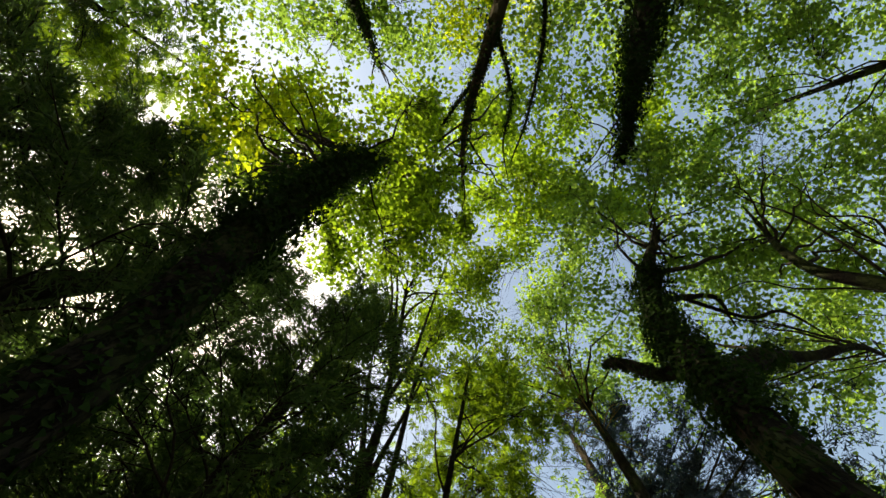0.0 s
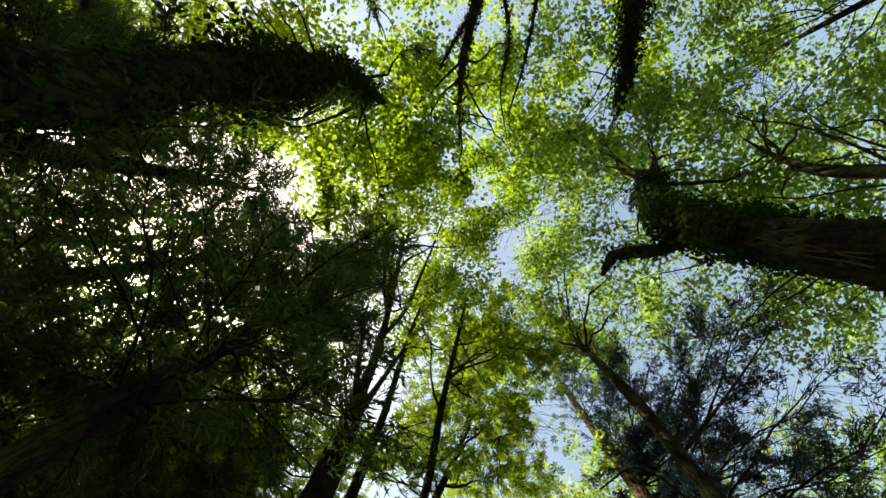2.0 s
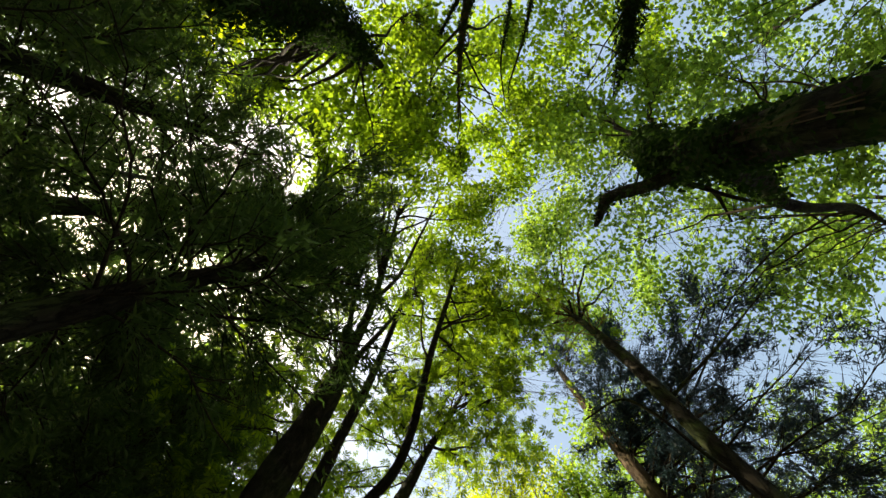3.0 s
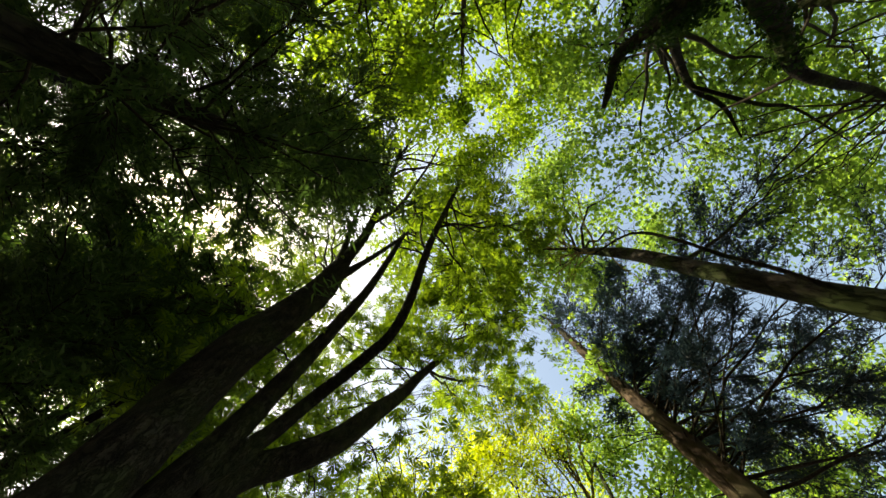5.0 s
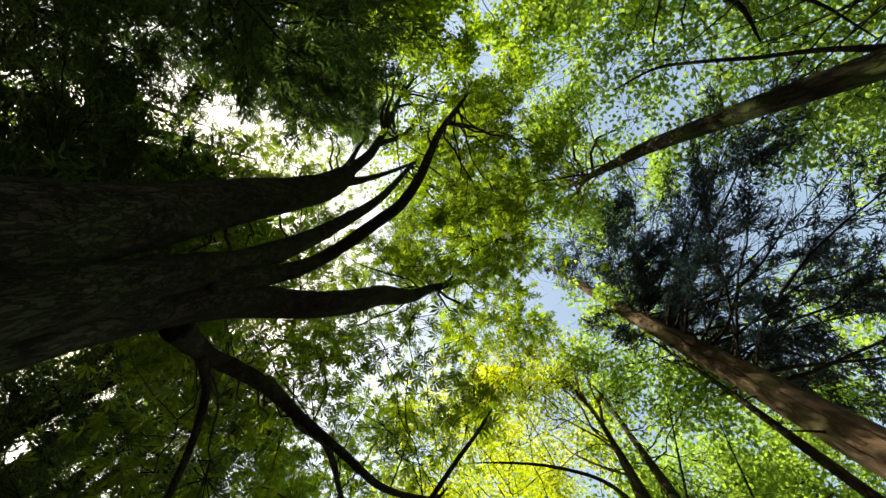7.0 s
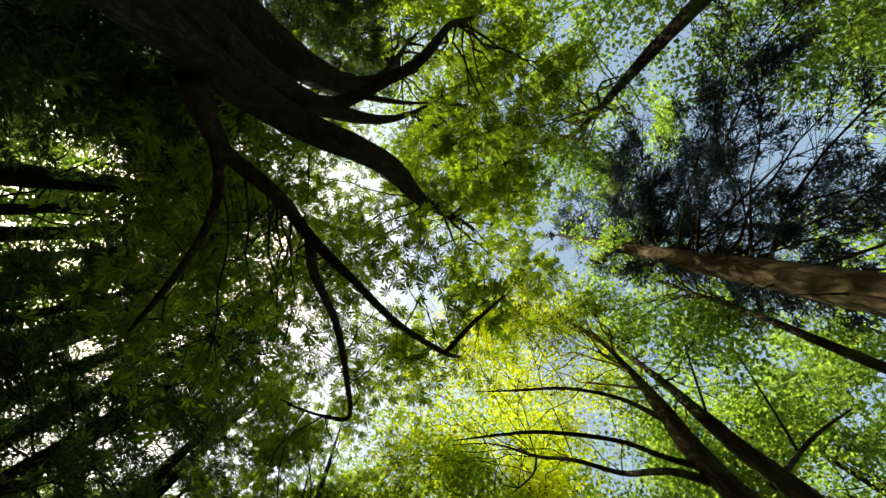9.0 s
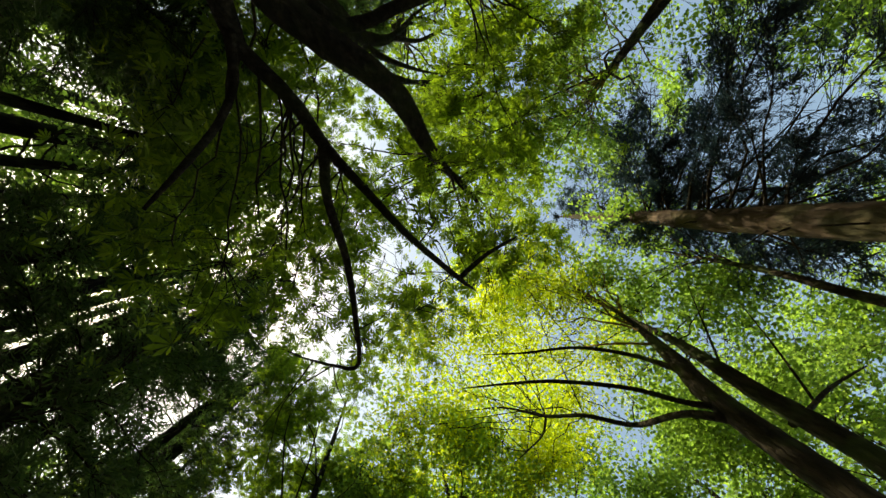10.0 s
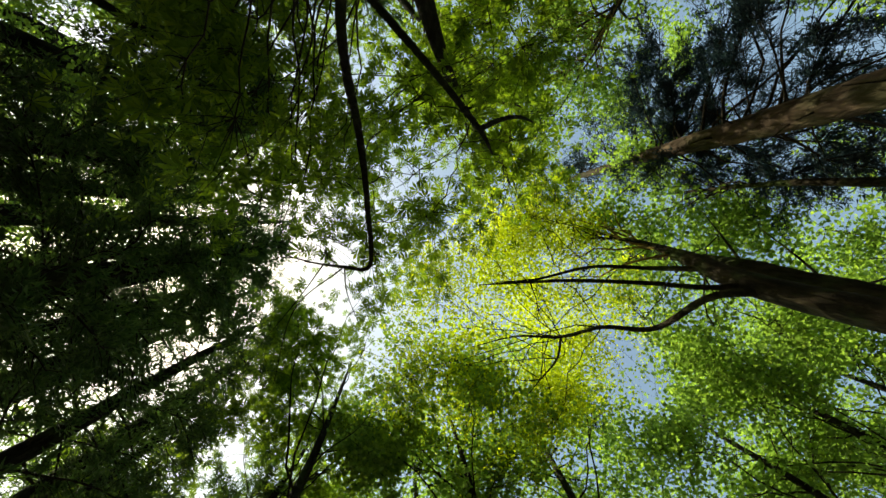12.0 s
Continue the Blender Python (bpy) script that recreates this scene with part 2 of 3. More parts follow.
AREA = {"sycamore": 0.55, "broad": 0.42, "beech": 0.3, "chestnut": 0.65, "ivy": 0.45, "needle": 0.1}


def leaves(geo, centres, sizes, shape, normal=None, tilt=0.6, way=None, wild=1.0):
    """Leaves at the centres: normals about the given ones (upward by default), turned at random."""
    n = len(centres)
    if not n:
        return
    tv, tf = SHAPE[shape]
    up = np.tile((0, 0, 1.0), (n, 1)) if normal is None else np.asarray(normal, float)
    nz = unit(up + tilt * rng.standard_normal((n, 3)))
    d = rng.standard_normal((n, 3)) if way is None else np.asarray(way) + wild * rng.standard_normal((n, 3))
    dx = unit(d - (d * nz).sum(1, keepdims=True) * nz)
    dy = np.cross(nz, dx)
    s = np.asarray(sizes)[:, None, None]
    v = np.asarray(centres)[:, None] + s * (tv[None, :, :1] * dx[:, None] + tv[None, :, 1:2] * dy[:, None] + tv[None, :, 2:] * nz[:, None])
    f = tf[None] + (np.arange(n) * len(tv))[:, None, None]
    geo.add(v.reshape(-1, 3), f.reshape(-1, 3))


def bend(a, b, sag=0.1, n=6, wander=0.06):
    """A slightly crooked line from a to b that rises first."""
    a, b = np.asarray(a, float), np.asarray(b, float)
    l = np.linalg.norm(b - a)
    s = np.linspace(0, 1, n)[:, None]
    kink = np.cumsum(rng.standard_normal((n, 3)), 0) * wander * l / n ** 0.5
    kink -= s * kink[-1]
    kink[0] = 0
    return a + (b - a) * s + np.array((0, 0, sag * l)) * (4 * s * (1 - s)) + kink


# open places in the canopy: x, y, z, radius
GLADES = [(-8.0, 5.2, 15, 1.5), (5.1, 1.8, 15.5, 0.65), (-10.4, -4.0, 15, 1.0), (-4.2, 1.4, 16.5, 0.7), (11.2, -2.4, 14, 1.1), (0.9, -0.2, 17.5, 0.7),
          (-5.2, 14.0, 16, 1.6), (-2.2, 14.2, 14.5, 1.0), (0.2, 15.0, 13, 0.9), (-3.0, 17.5, 14.0, 1.2), (7.5, 3.5, 14, 0.9), (-2.5, -3.5, 16, 0.9)]


LATTICE = np.random.default_rng(11).random((32, 32, 32))


def drift(p, scale, shift=0.0):
    """Smooth noise, 0 to 1, at many places at once."""
    q = p / scale + shift
    i = np.floor(q).astype(int)
    f = q - i
    f = f * f * (3 - 2 * f)
    out = 0
    for a in (0, 1):
        for b in (0, 1):
            for c in (0, 1):
                w = (f[:, 0] if a else 1 - f[:, 0]) * (f[:, 1] if b else 1 - f[:, 1]) * (f[:, 2] if c else 1 - f[:, 2])
                out = out + w * LATTICE[(i[:, 0] + a) % 32, (i[:, 1] + b) % 32, (i[:, 2] + c) % 32]
    return out


def clumped(p, share=0.7, coarse=1.0):
    """Leaves gather in clumps with gaps between: which of the places keep one."""
    if not len(p):
        return p
    n = 0.55 * drift(p, 1.1 * coarse) + 0.45 * drift(p, 0.5, 7.3)
    return p[n + rng.uniform(-0.03, 0.03, len(p)) > 0.5 + 0.42 * (0.5 - share)]


def clear(p):
    """Which of the places lie in no glade."""
    ok = np.ones(len(p), bool)
    for x, y, z, r in GLADES:
        ok &= (((p - (x, y, z)) / (r, r, 2.4 * r)) ** 2).sum(1) > 1
    return ok


def single_leaves(tree, places, sizes, mat):
    """Leaves near the path, each one an object on a shared mesh."""
    v, f = SHAPE["chestnut"]
    g = Geo()
    g.add(v, f)
    me = g.mesh("leaf", mat)
    for p, s in zip(places, sizes):
        ob = new("leaf", me)
        n = Vector((rng.standard_normal() * 0.4, rng.standard_normal() * 0.4, 1)).normalized()
        turn = n.to_track_quat("Z", "X").to_matrix().to_4x4() @ Matrix.Rotation(rng.uniform(0, 6.28), 4, "Z")
        ob.parent = tree
        ob.matrix_basis = Matrix.Translation(Vector(p)) @ turn @ Matrix.Scale(float(s), 4)


def crown(tree, spine, spine_r, leaf, size, centre, radii, limbs, lai=1.4, per=55, shape=None, tilt=0.45, spread=0.36, glades=True, droop=0.0, slim=1.0, share=0.5, singles=0):
    """Limbs out of the spine into an uneven ellipsoid of twigs, each twig with its leaves; lai: leaf area over ground area."""
    centre, radii = np.array(centre, float), np.array(radii, float)
    shape = shape or ("broad" if leaf == "maple" else leaf)
    goals = []
    while len(goals) < limbs:
        q = rng.uniform(-1, 1, 3)
        if 0.35 < np.linalg.norm(q) < 0.85:
            goals.append(centre + q * radii)
    lines = []
    for g in goals:
        h = np.clip(g[2] - np.linalg.norm(g[:2] - centre[:2]) * 0.8 - 0.8, spine[:, 2].min(), spine[:, 2].max())
        k = int(np.argmin(np.abs(spine[:, 2] - h) + 0.3 * np.linalg.norm(spine - g, axis=1) + rng.uniform(0, 2.2, len(spine))))
        length = np.linalg.norm(g - spine[k])
        line = bend(spine[k], g, 0.06, 10, 0.06)
        r0 = min(spine_r[k] * 0.45, 0.008 * length + 0.01) * slim
        wood = Geo()
        tube(wood, line, np.linspace(r0, 0.009, len(line)), 6, 0.08)
        part("limb", wood, BARK["twig"], tree, smooth=True)
        lines.append(line[4:])
    nodes = np.vstack(lines)
    area = AREA[shape] * size * size * 0.85
    count = int(lai / (0.25 + share) * np.pi * radii[0] * radii[1] / area / per)
    foliage, wood = Geo(), Geo()
    lump = rng.uniform(0, 6.3, 6)
    for _ in range(count):
        q = unit(rng.standard_normal(3)) * rng.uniform(0.1, 1.0) ** 0.42
        az = math.atan2(q[1], q[0])
        q = q * (1 + 0.16 * math.sin(2 * az + lump[0]) + 0.14 * math.sin(3 * az + lump[1]) + 0.1 * math.sin(5 * az + lump[2]))
        tip = centre + q * radii
        if glades and not clear(tip[None])[0]:
            continue
        d = np.linalg.norm((nodes - tip) * (1, 1, 1.3), axis=1)
        a = nodes[int(np.argmin(d + rng.uniform(0, 0.5, len(d))))]
        tip = a + (tip - a) * min(1, 2.6 / max(np.linalg.norm(tip - a), 0.1)) if rng.uniform() < 0.5 else tip
        tip[2] -= droop * rng.uniform(0, 1)
        twig = bend(a, tip, 0.06, 4, 0.12)
        tube(wood, twig, np.linspace(0.009, 0.002, 4), 3, caps=False)
        s = rng.uniform(0.3, 1.06, per)
        at = np.stack([np.interp(s, np.linspace(0, 1, 4), twig[:, i]) for i in range(3)], 1)
        at += rng.standard_normal((per, 3)) * spread * (1, 1, 0.45)
        if glades:
            at = at[clear(at)]
        at = clumped(at, share)
        if singles > 0:
            single_leaves(tree, at[:singles], size * rng.uniform(0.6, 1.2, len(at)), LEAF["chestnut_single"])
            singles -= len(at)
            continue
        leaves(foliage, at, size * rng.uniform(0.55, 1.25, len(at)), shape, tilt=tilt)
    if foliage.n:
        part("brushwood", wood, BARK["twig"], tree, smooth=True, kind="stuff")
        part("crown", foliage, LEAF[leaf], tree, kind="stuff")


STEMS = []


def stem(tree, name, points, radii, bark, sides=16, rough=0.1, step=0.22):
    line, r = spline(points, radii, step)
    g = Geo()
    tube(g, line, r, sides, rough)
    STEMS.append((line, part(name, g, BARK[bark], tree, smooth=True)))
    return line, r


def ivy(tree, line, radii, z0, z1, count, size=0.09, depth=0.12):
    """Ivy leaves that cling to a stem between two heights."""
    rows = np.where((line[:, 2] > z0) & (line[:, 2] < z1))[0]
    count = int(count * 1.7)
    k = rng.choice(rows, count)
    way = unit(np.gradient(line, axis=0))[k]
    out = rng.standard_normal((count, 3))
    out = unit(out - (out * way).sum(1, keepdims=True) * way)
    lump = 0.5 + 0.5 * np.sin(line[k, 2] * 3.1 + np.arctan2(out[:, 1], out[:, 0]) * 2) * np.sin(line[k, 2] * 1.3 + 1)
    count, size = len(k), size * 0.75
    reach = radii[k] + rng.uniform(0.0, 1, count) ** 1.5 * depth * (0.35 + 1.2 * lump) + 0.01
    at = line[k] + out * reach[:, None] + way * rng.uniform(-0.12, 0.12, (count, 1))
    g = Geo()
    leaves(g, at, size * rng.uniform(0.6, 1.3, count), "ivy", normal=out + (0, 0, 0.3), tilt=0.5)
    part("ivy", g, LEAF["ivy"], next(ob for l, ob in STEMS if l is line), "dark green climbing ivy leaves", kind="stuff")


def thing(name, base, label, category="tree", group=""):
    e = new(name)
    e.location = base
    return tagged(e, label, category, group)


def settle(tree):
    """Parts were made in world places: keep them there under the tree's base."""
    for c in tree.children:
        c.matrix_parent_inverse = Matrix.Translation(-Vector(tree.location))


def conifer(tree, line, radii, z0, z1, reach, count, leaf, size=0.2, per=30, lift=-0.05, twigs=12, side=(0, 0), bare=0.15, taper=0.75, share=0.8, coarse=1.0):
    """Whorls of boughs with side twigs, set with needle sprays."""
    needles, wood = Geo(), Geo()
    for i in range(count):
        h = z0 + (z1 - z0) * (i + rng.uniform(0, 1)) / count
        k = int(np.argmin(np.abs(line[:, 2] - h)))
        a = i * 2.4 + rng.uniform(-0.4, 0.4)
        s = (h - z0) / max(z1 - z0, 0.1)
        l = reach * (1 - taper * s) * rng.uniform(0.6, 1.1)
        w = np.array((math.cos(a), math.sin(a), 0)) + (side[0], side[1], 0)
        l *= min(1.3, np.linalg.norm(w))
        w = unit(w)
        tip = line[k] + w * l + np.array((0, 0, lift * l + rng.uniform(-0.1, 0.15) * l))
        bough = bend(line[k], tip, 0.06, 8, 0.05)
        g = Geo()
        tube(g, bough, np.linspace(min(0.5 * radii[k], 0.01 + 0.005 * l), 0.005, 8), 5)
        part("bough", g, BARK["twig"], tree, smooth=True)
        for _ in range(twigs):
            u = rng.uniform(bare, 1)
            p = np.array([np.interp(u, np.linspace(0, 1, 8), bough[:, j]) for j in range(3)])
            q = unit(w + np.array((-w[1], w[0], 0)) * rng.choice((-1, 1)) * rng.uniform(0.4, 1.3) + (0, 0, rng.uniform(-0.45, 0.2)))
            tl = l * rng.uniform(0.13, 0.3) * (1.15 - 0.6 * u) + 0.2
            e = p + q * tl
            tube(wood, np.array([p, (p + e) / 2 + rng.standard_normal(3) * 0.03, e]), [0.007, 0.005, 0.002], 3, caps=False)
            m = max(10, int(3.0 * per * tl / 0.6))
            t = rng.uniform(0.05, 1.05, m)[:, None]
            at = p + (e - p) * t + rng.standard_normal((m, 3)) * (0.06, 0.06, 0.03)
            at = clumped(at[clear(at)], share, coarse)
            m = len(at)
            leaves(needles, at, size * rng.uniform(0.5, 1.2, m), "needle", tilt=0.5, way=np.tile(q, (m, 1)), wild=0.8)
    part("brushwood", wood, BARK["twig"], tree, smooth=True, kind="stuff")
    part("foliage", needles, LEAF[leaf], tree, kind="stuff")


# ---- ground ----
def ground():
    n = 90
    a = np.linspace(-1, 1, n)
    a = np.sign(a) * (np.abs(a) * 12 + np.abs(a) ** 6 * 600)
    x, y = np.meshgrid(a, a + 6)
    z = np.array([noise.noise((u * 0.35, v * 0.35, 0)) * 0.12 + noise.noise((u * 1.7, v * 1.7, 3)) * 0.035 for u, v in zip(x.ravel(), y.ravel())])
    i, j = np.meshgrid(np.arange(n - 1), np.arange(n - 1), indexing="ij")
    g = Geo()
    g.add(np.c_[x.ravel(), y.ravel(), z], None, np.stack([i * n + j, i * n + j + 1, (i + 1) * n + j + 1, (i + 1) * n + j], -1).reshape(-1, 4))
    tagged(new("ground", g.mesh("ground", SOIL, True)), "brown forest floor of soil and leaf litter", "ground", kind="structure")


ground()


# ---- the trees beside the path ----
def ivy_tree_west():
    t = thing("ivy_tree", (-1.75, 1.95, 0), "big dark leaning trunk wrapped in ivy, leafy crown above")
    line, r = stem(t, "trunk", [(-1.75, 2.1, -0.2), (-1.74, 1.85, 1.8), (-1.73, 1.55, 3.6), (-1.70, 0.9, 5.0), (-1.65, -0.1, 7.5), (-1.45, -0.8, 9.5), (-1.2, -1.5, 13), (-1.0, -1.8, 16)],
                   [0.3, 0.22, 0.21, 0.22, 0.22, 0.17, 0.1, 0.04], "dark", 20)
    ivy(t, line, r, 5.2, 11.0, 6000, 0.1, 0.3)
    ivy(t, line, r, 0.3, 5.4, 2000, 0.075, 0.045)
    crown(t, line[30:], r[30:], "maple", 0.17, (-2.4, -1.2, 14.4), (5.0, 4.2, 2.8), 16, 3.4, 40)
    crown(t, line[26:50], r[26:50], "maple", 0.16, (-6.2, -2.6, 13.2), (3.0, 2.6, 1.6), 9, 2.2, 40)
    # sunlit clusters: the brighter beech leaf colour paints the sun on them
    crown(t, line[26:50], r[26:50], "beech", 0.17, (-5.6, -1.9, 12.0), (1.4, 1.2, 0.8), 5, 1.3, 40)
    crown(t, line[20:45], r[20:45], "beech", 0.15, (-3.2, -2.0, 9.3), (1.7, 1.9, 1.0), 6, 1.0)
    settle(t)


def ivy_tree_east():
    t = thing("ivy_tree", (3.2, 2.62, 0), "stout dark trunk with ivy tufts and crooked limbs")
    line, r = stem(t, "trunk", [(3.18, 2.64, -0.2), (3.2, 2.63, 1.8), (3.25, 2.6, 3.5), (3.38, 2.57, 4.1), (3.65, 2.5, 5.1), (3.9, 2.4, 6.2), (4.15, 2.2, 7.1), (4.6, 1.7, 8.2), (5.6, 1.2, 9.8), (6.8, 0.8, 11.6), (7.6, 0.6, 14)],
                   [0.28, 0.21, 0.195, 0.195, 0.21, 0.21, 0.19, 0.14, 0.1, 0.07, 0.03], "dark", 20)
    ivy(t, line, r, 6.0, 8.6, 2600, 0.09, 0.2)
    ivy(t, line, r, 4.4, 6.2, 1500, 0.08, 0.13)
    ivy(t, line, r, 0.6, 4.4, 900, 0.07, 0.045)
    hook = [(3.8, 2.5, 5.85), (3.56, 2.75, 6.1), (3.42, 2.83, 6.6), (3.35, 2.93, 7.0), (3.5, 3.16, 7.5)]
    lh, rh = stem(t, "limb", hook + [(3.56, 3.34, 7.8)], [0.095, 0.085, 0.085, 0.08, 0.07, 0.04], "dark", 10, 0.16, 0.1)
    ivy(t, lh, rh, 5.8, 7.6, 260, 0.07, 0.05)
    limb = [(3.6, 2.5, 4.9), (4.4, 2.6, 5.8), (5.24, 2.65, 6.42), (6.22, 2.89, 7.11), (7.02, 2.98, 7.33), (8.2, 2.95, 7.69), (9.2, 3.3, 7.9)]
    l2, r2 = stem(t, "limb", limb, [0.17, 0.16, 0.15, 0.11, 0.09, 0.065, 0.02], "dark", 10, 0.1, 0.15)
    ivy(t, l2, r2, 5.0, 7.0, 600, 0.085, 0.1)
    stem(t, "limb", [(4.2, 2.15, 7.2), (5.2, 2.2, 8.4), (6.2, 2.35, 9.35), (7.3, 2.5, 9.9), (7.8, 3.2, 9.9)], [0.09, 0.08, 0.07, 0.055, 0.02], "dark", 8, 0.1, 0.15)
    stem(t, "limb", [(6.0, 2.35, 9.2), (7.3, 2.74, 9.0), (8.4, 2.7, 9.3), (9.6, 3.4, 9.2)], [0.05, 0.045, 0.035, 0.012], "dark", 8, 0.1, 0.15)
    # peeled red bark and dead ivy stems on the trunk's west face
    ring = np.where((line[:, 2] > 3.7) & (line[:, 2] < 4.5))[0]
    a = np.radians(np.linspace(166, 204, 9))
    wob = rng.uniform(-0.004, 0.004, (len(ring), 9)) + r[ring][:, None] * 1.06 + 0.012
    v = line[ring][:, None] + np.stack([np.cos(a) * wob, np.sin(a) * wob, np.zeros_like(wob) + 0.05 * np.sin(3 * a)], -1)
    i, j = np.meshgrid(np.arange(len(ring) - 1), np.arange(8), indexing="ij")
    peel = Geo()
    peel.add(v.reshape(-1, 3), None, np.stack([i * 9 + j, i * 9 + j + 1, (i + 1) * 9 + j + 1, (i + 1) * 9 + j], -1).reshape(-1, 4))
    part("peeled_bark", peel, BARK["mossy"], t, "brown peeled bark patch", smooth=True)
    for a0, a1 in ((165, 190), (185, 172), (178, 196)):
        ks = np.linspace(ring[0] - 2, ring[-1] + 2, 7).astype(int)
        aa = np.radians(np.linspace(a0, a1, 7) + rng.uniform(-5, 5, 7))
        p = line[ks] + np.stack([np.cos(aa), np.sin(aa), 0 * aa], -1) * (r[ks] * 1.08 + 0.025)[:, None]
        stem(t, "ivy_stem", p, np.linspace(0.006, 0.003, 7), "pine", 6, 0.05, 0.1)
    crown(t, line[26:], r[26:], "sycamore", 0.12, (8.4, 0.8, 12.6), (5.0, 4.4, 2.2), 16, 1.15, 40)
    crown(t, line[30:], r[30:], "maple", 0.115, (4.5, 2.8, 16.2), (2.8, 3.6, 1.2), 10, 0.8, 40, slim=0.6)
    crown(t, l2[10:], r2[10:], "sycamore", 0.115, (11.8, 4.4, 11.4), (3.2, 2.3, 1.3), 8, 0.95)
    crown(t, l2[10:], r2[10:], "sycamore", 0.105, (8.0, 4.2, 10.2), (3.2, 2.6, 1.4), 8, 0.75)
    settle(t)


def chestnut():
    t = thing("horse_chestnut_tree", (-1.45, 7.7, 0), "many-stemmed dark horse chestnut with palmate green leaves")
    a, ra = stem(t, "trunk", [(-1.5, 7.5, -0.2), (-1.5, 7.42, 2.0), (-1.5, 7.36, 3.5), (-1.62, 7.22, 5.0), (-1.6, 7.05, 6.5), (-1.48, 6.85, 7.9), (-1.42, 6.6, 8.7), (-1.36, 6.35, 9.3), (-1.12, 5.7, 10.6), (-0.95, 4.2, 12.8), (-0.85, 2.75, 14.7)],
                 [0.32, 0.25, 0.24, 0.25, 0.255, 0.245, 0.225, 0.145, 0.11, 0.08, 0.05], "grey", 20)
    stem(t, "limb", [(-1.44, 6.65, 8.5), (-1.5, 6.25, 9.6), (-1.75, 5.6, 11.4), (-1.9, 4.9, 13.2)], [0.14, 0.09, 0.06, 0.02], "grey", 9, 0.1, 0.2)
    stem(t, "limb", [(-1.42, 6.7, 8.6), (-1.1, 6.5, 9.8), (-0.5, 6.0, 11.6), (0.1, 5.4, 13.4)], [0.12, 0.075, 0.05, 0.02], "grey", 9, 0.1, 0.2)
    b, rb = stem(t, "stem", [(-1.42, 7.75, 1.0), (-1.38, 7.75, 4.0), (-1.36, 7.8, 5.4), (-1.15, 7.5, 7.6), (-0.8, 6.9, 10), (-0.4, 5.8, 13), (0.3, 4.6, 15.5)], [0.2, 0.17, 0.15, 0.12, 0.09, 0.06, 0.03], "grey", 14)
    c, rc = stem(t, "stem", [(-1.34, 7.9, 4.4), (-1.1, 7.95, 5.3), (-0.8, 7.83, 5.95), (-0.24, 7.41, 6.25), (0.11, 7.11, 6.5), (0.35, 6.64, 6.95), (0.58, 5.85, 7.9), (0.9, 5.1, 9.1), (1.21, 4.36, 10.3)],
                 [0.12, 0.1, 0.09, 0.085, 0.08, 0.075, 0.065, 0.05, 0.03], "grey", 10, 0.1, 0.12)
    d, rd = stem(t, "stem", [(-1.42, 7.85, 0.6), (-1.42, 7.93, 3.4), (-1.28, 8.14, 4.8), (-0.9, 8.32, 5.42), (-0.52, 8.41, 5.93), (-0.24, 8.52, 6.74), (0.08, 8.85, 8.1), (0.45, 9.05, 9.6), (1.3, 9.4, 12.5), (1.8, 9.8, 14.5)],
                 [0.18, 0.15, 0.17, 0.17, 0.165, 0.16, 0.13, 0.1, 0.06, 0.03], "grey", 16)
    e, re = stem(t, "limb", [(-1.42, 8.2, 4.2), (-1.52, 8.63, 4.7), (-1.13, 9.07, 4.99), (-0.83, 9.5, 5.13), (-0.4, 9.95, 5.2), (0.08, 10.45, 5.27), (0.63, 10.94, 5.68), (0.85, 11.15, 6.1)],
                 [0.11, 0.085, 0.078, 0.06, 0.045, 0.04, 0.032, 0.012], "grey", 10, 0.12, 0.1)
    f, rf = stem(t, "limb", [(-0.85, 9.48, 5.12), (-0.98, 9.9, 5.55), (-1.02, 10.3, 6.0), (-1.0, 10.9, 6.55), (-1.0, 11.8, 7.0), (-1.03, 12.8, 7.36), (-1.5, 12.85, 7.42), (-2.3, 12.8, 7.7)],
                 [0.062, 0.057, 0.055, 0.052, 0.046, 0.04, 0.028, 0.012], "grey", 10, 0.12, 0.1)
    stem(t, "limb", [(0.63, 10.94, 5.68), (0.99, 10.69, 6.1), (1.3, 10.55, 6.5), (1.58, 10.47, 7.0)], [0.034, 0.03, 0.026, 0.014], "grey", 8, 0.1, 0.1)
    stem(t, "limb", [(-1.5, 8.6, 4.6), (-1.57, 9.0, 4.75), (-1.58, 9.4, 4.55), (-1.65, 9.8, 4.25), (-1.9, 10.2, 4.1)], [0.05, 0.042, 0.036, 0.03, 0.015], "grey", 8, 0.1, 0.1)
    for pts in ([(-1.5, 12.85, 7.45), (-2.5, 13.7, 7.7), (-3.0, 15.2, 7.9)], [(-1.5, 12.85, 7.45), (-1.55, 13.4, 7.8), (-1.35, 14.1, 8.0)], [(-2.2, 12.8, 7.7), (-2.8, 12.75, 7.9), (-3.4, 13.0, 8.0)], [(-1.9, 12.83, 7.55), (-2.3, 13.4, 7.5), (-2.9, 14.2, 7.3)]):
        stem(t, "twig", pts, np.linspace(0.016, 0.005, 3), "twig", 5, 0.0, 0.2)
    # fan of bare forks in the top of the leading stem
    for tip in ((-2.0, 0.4, 17.0), (-0.9, 0.2, 17.3), (0.2, 0.9, 16.5), (1.0, 1.6, 16.6), (0.8, 2.8, 16.0), (-1.9, 2.2, 16.2), (1.6, 3.2, 15.0)):
        k = rng.integers(len(a) - 26, len(a) - 2)
        stem(t, "limb", bend(a[k], tip, 0.05, 6, 0.05), np.linspace(ra[k] * 0.7, 0.015, 6), "twig", 7, 0.08, 0.3)
    top = np.vstack([a[-20:], b[-20:], c[-12:]])
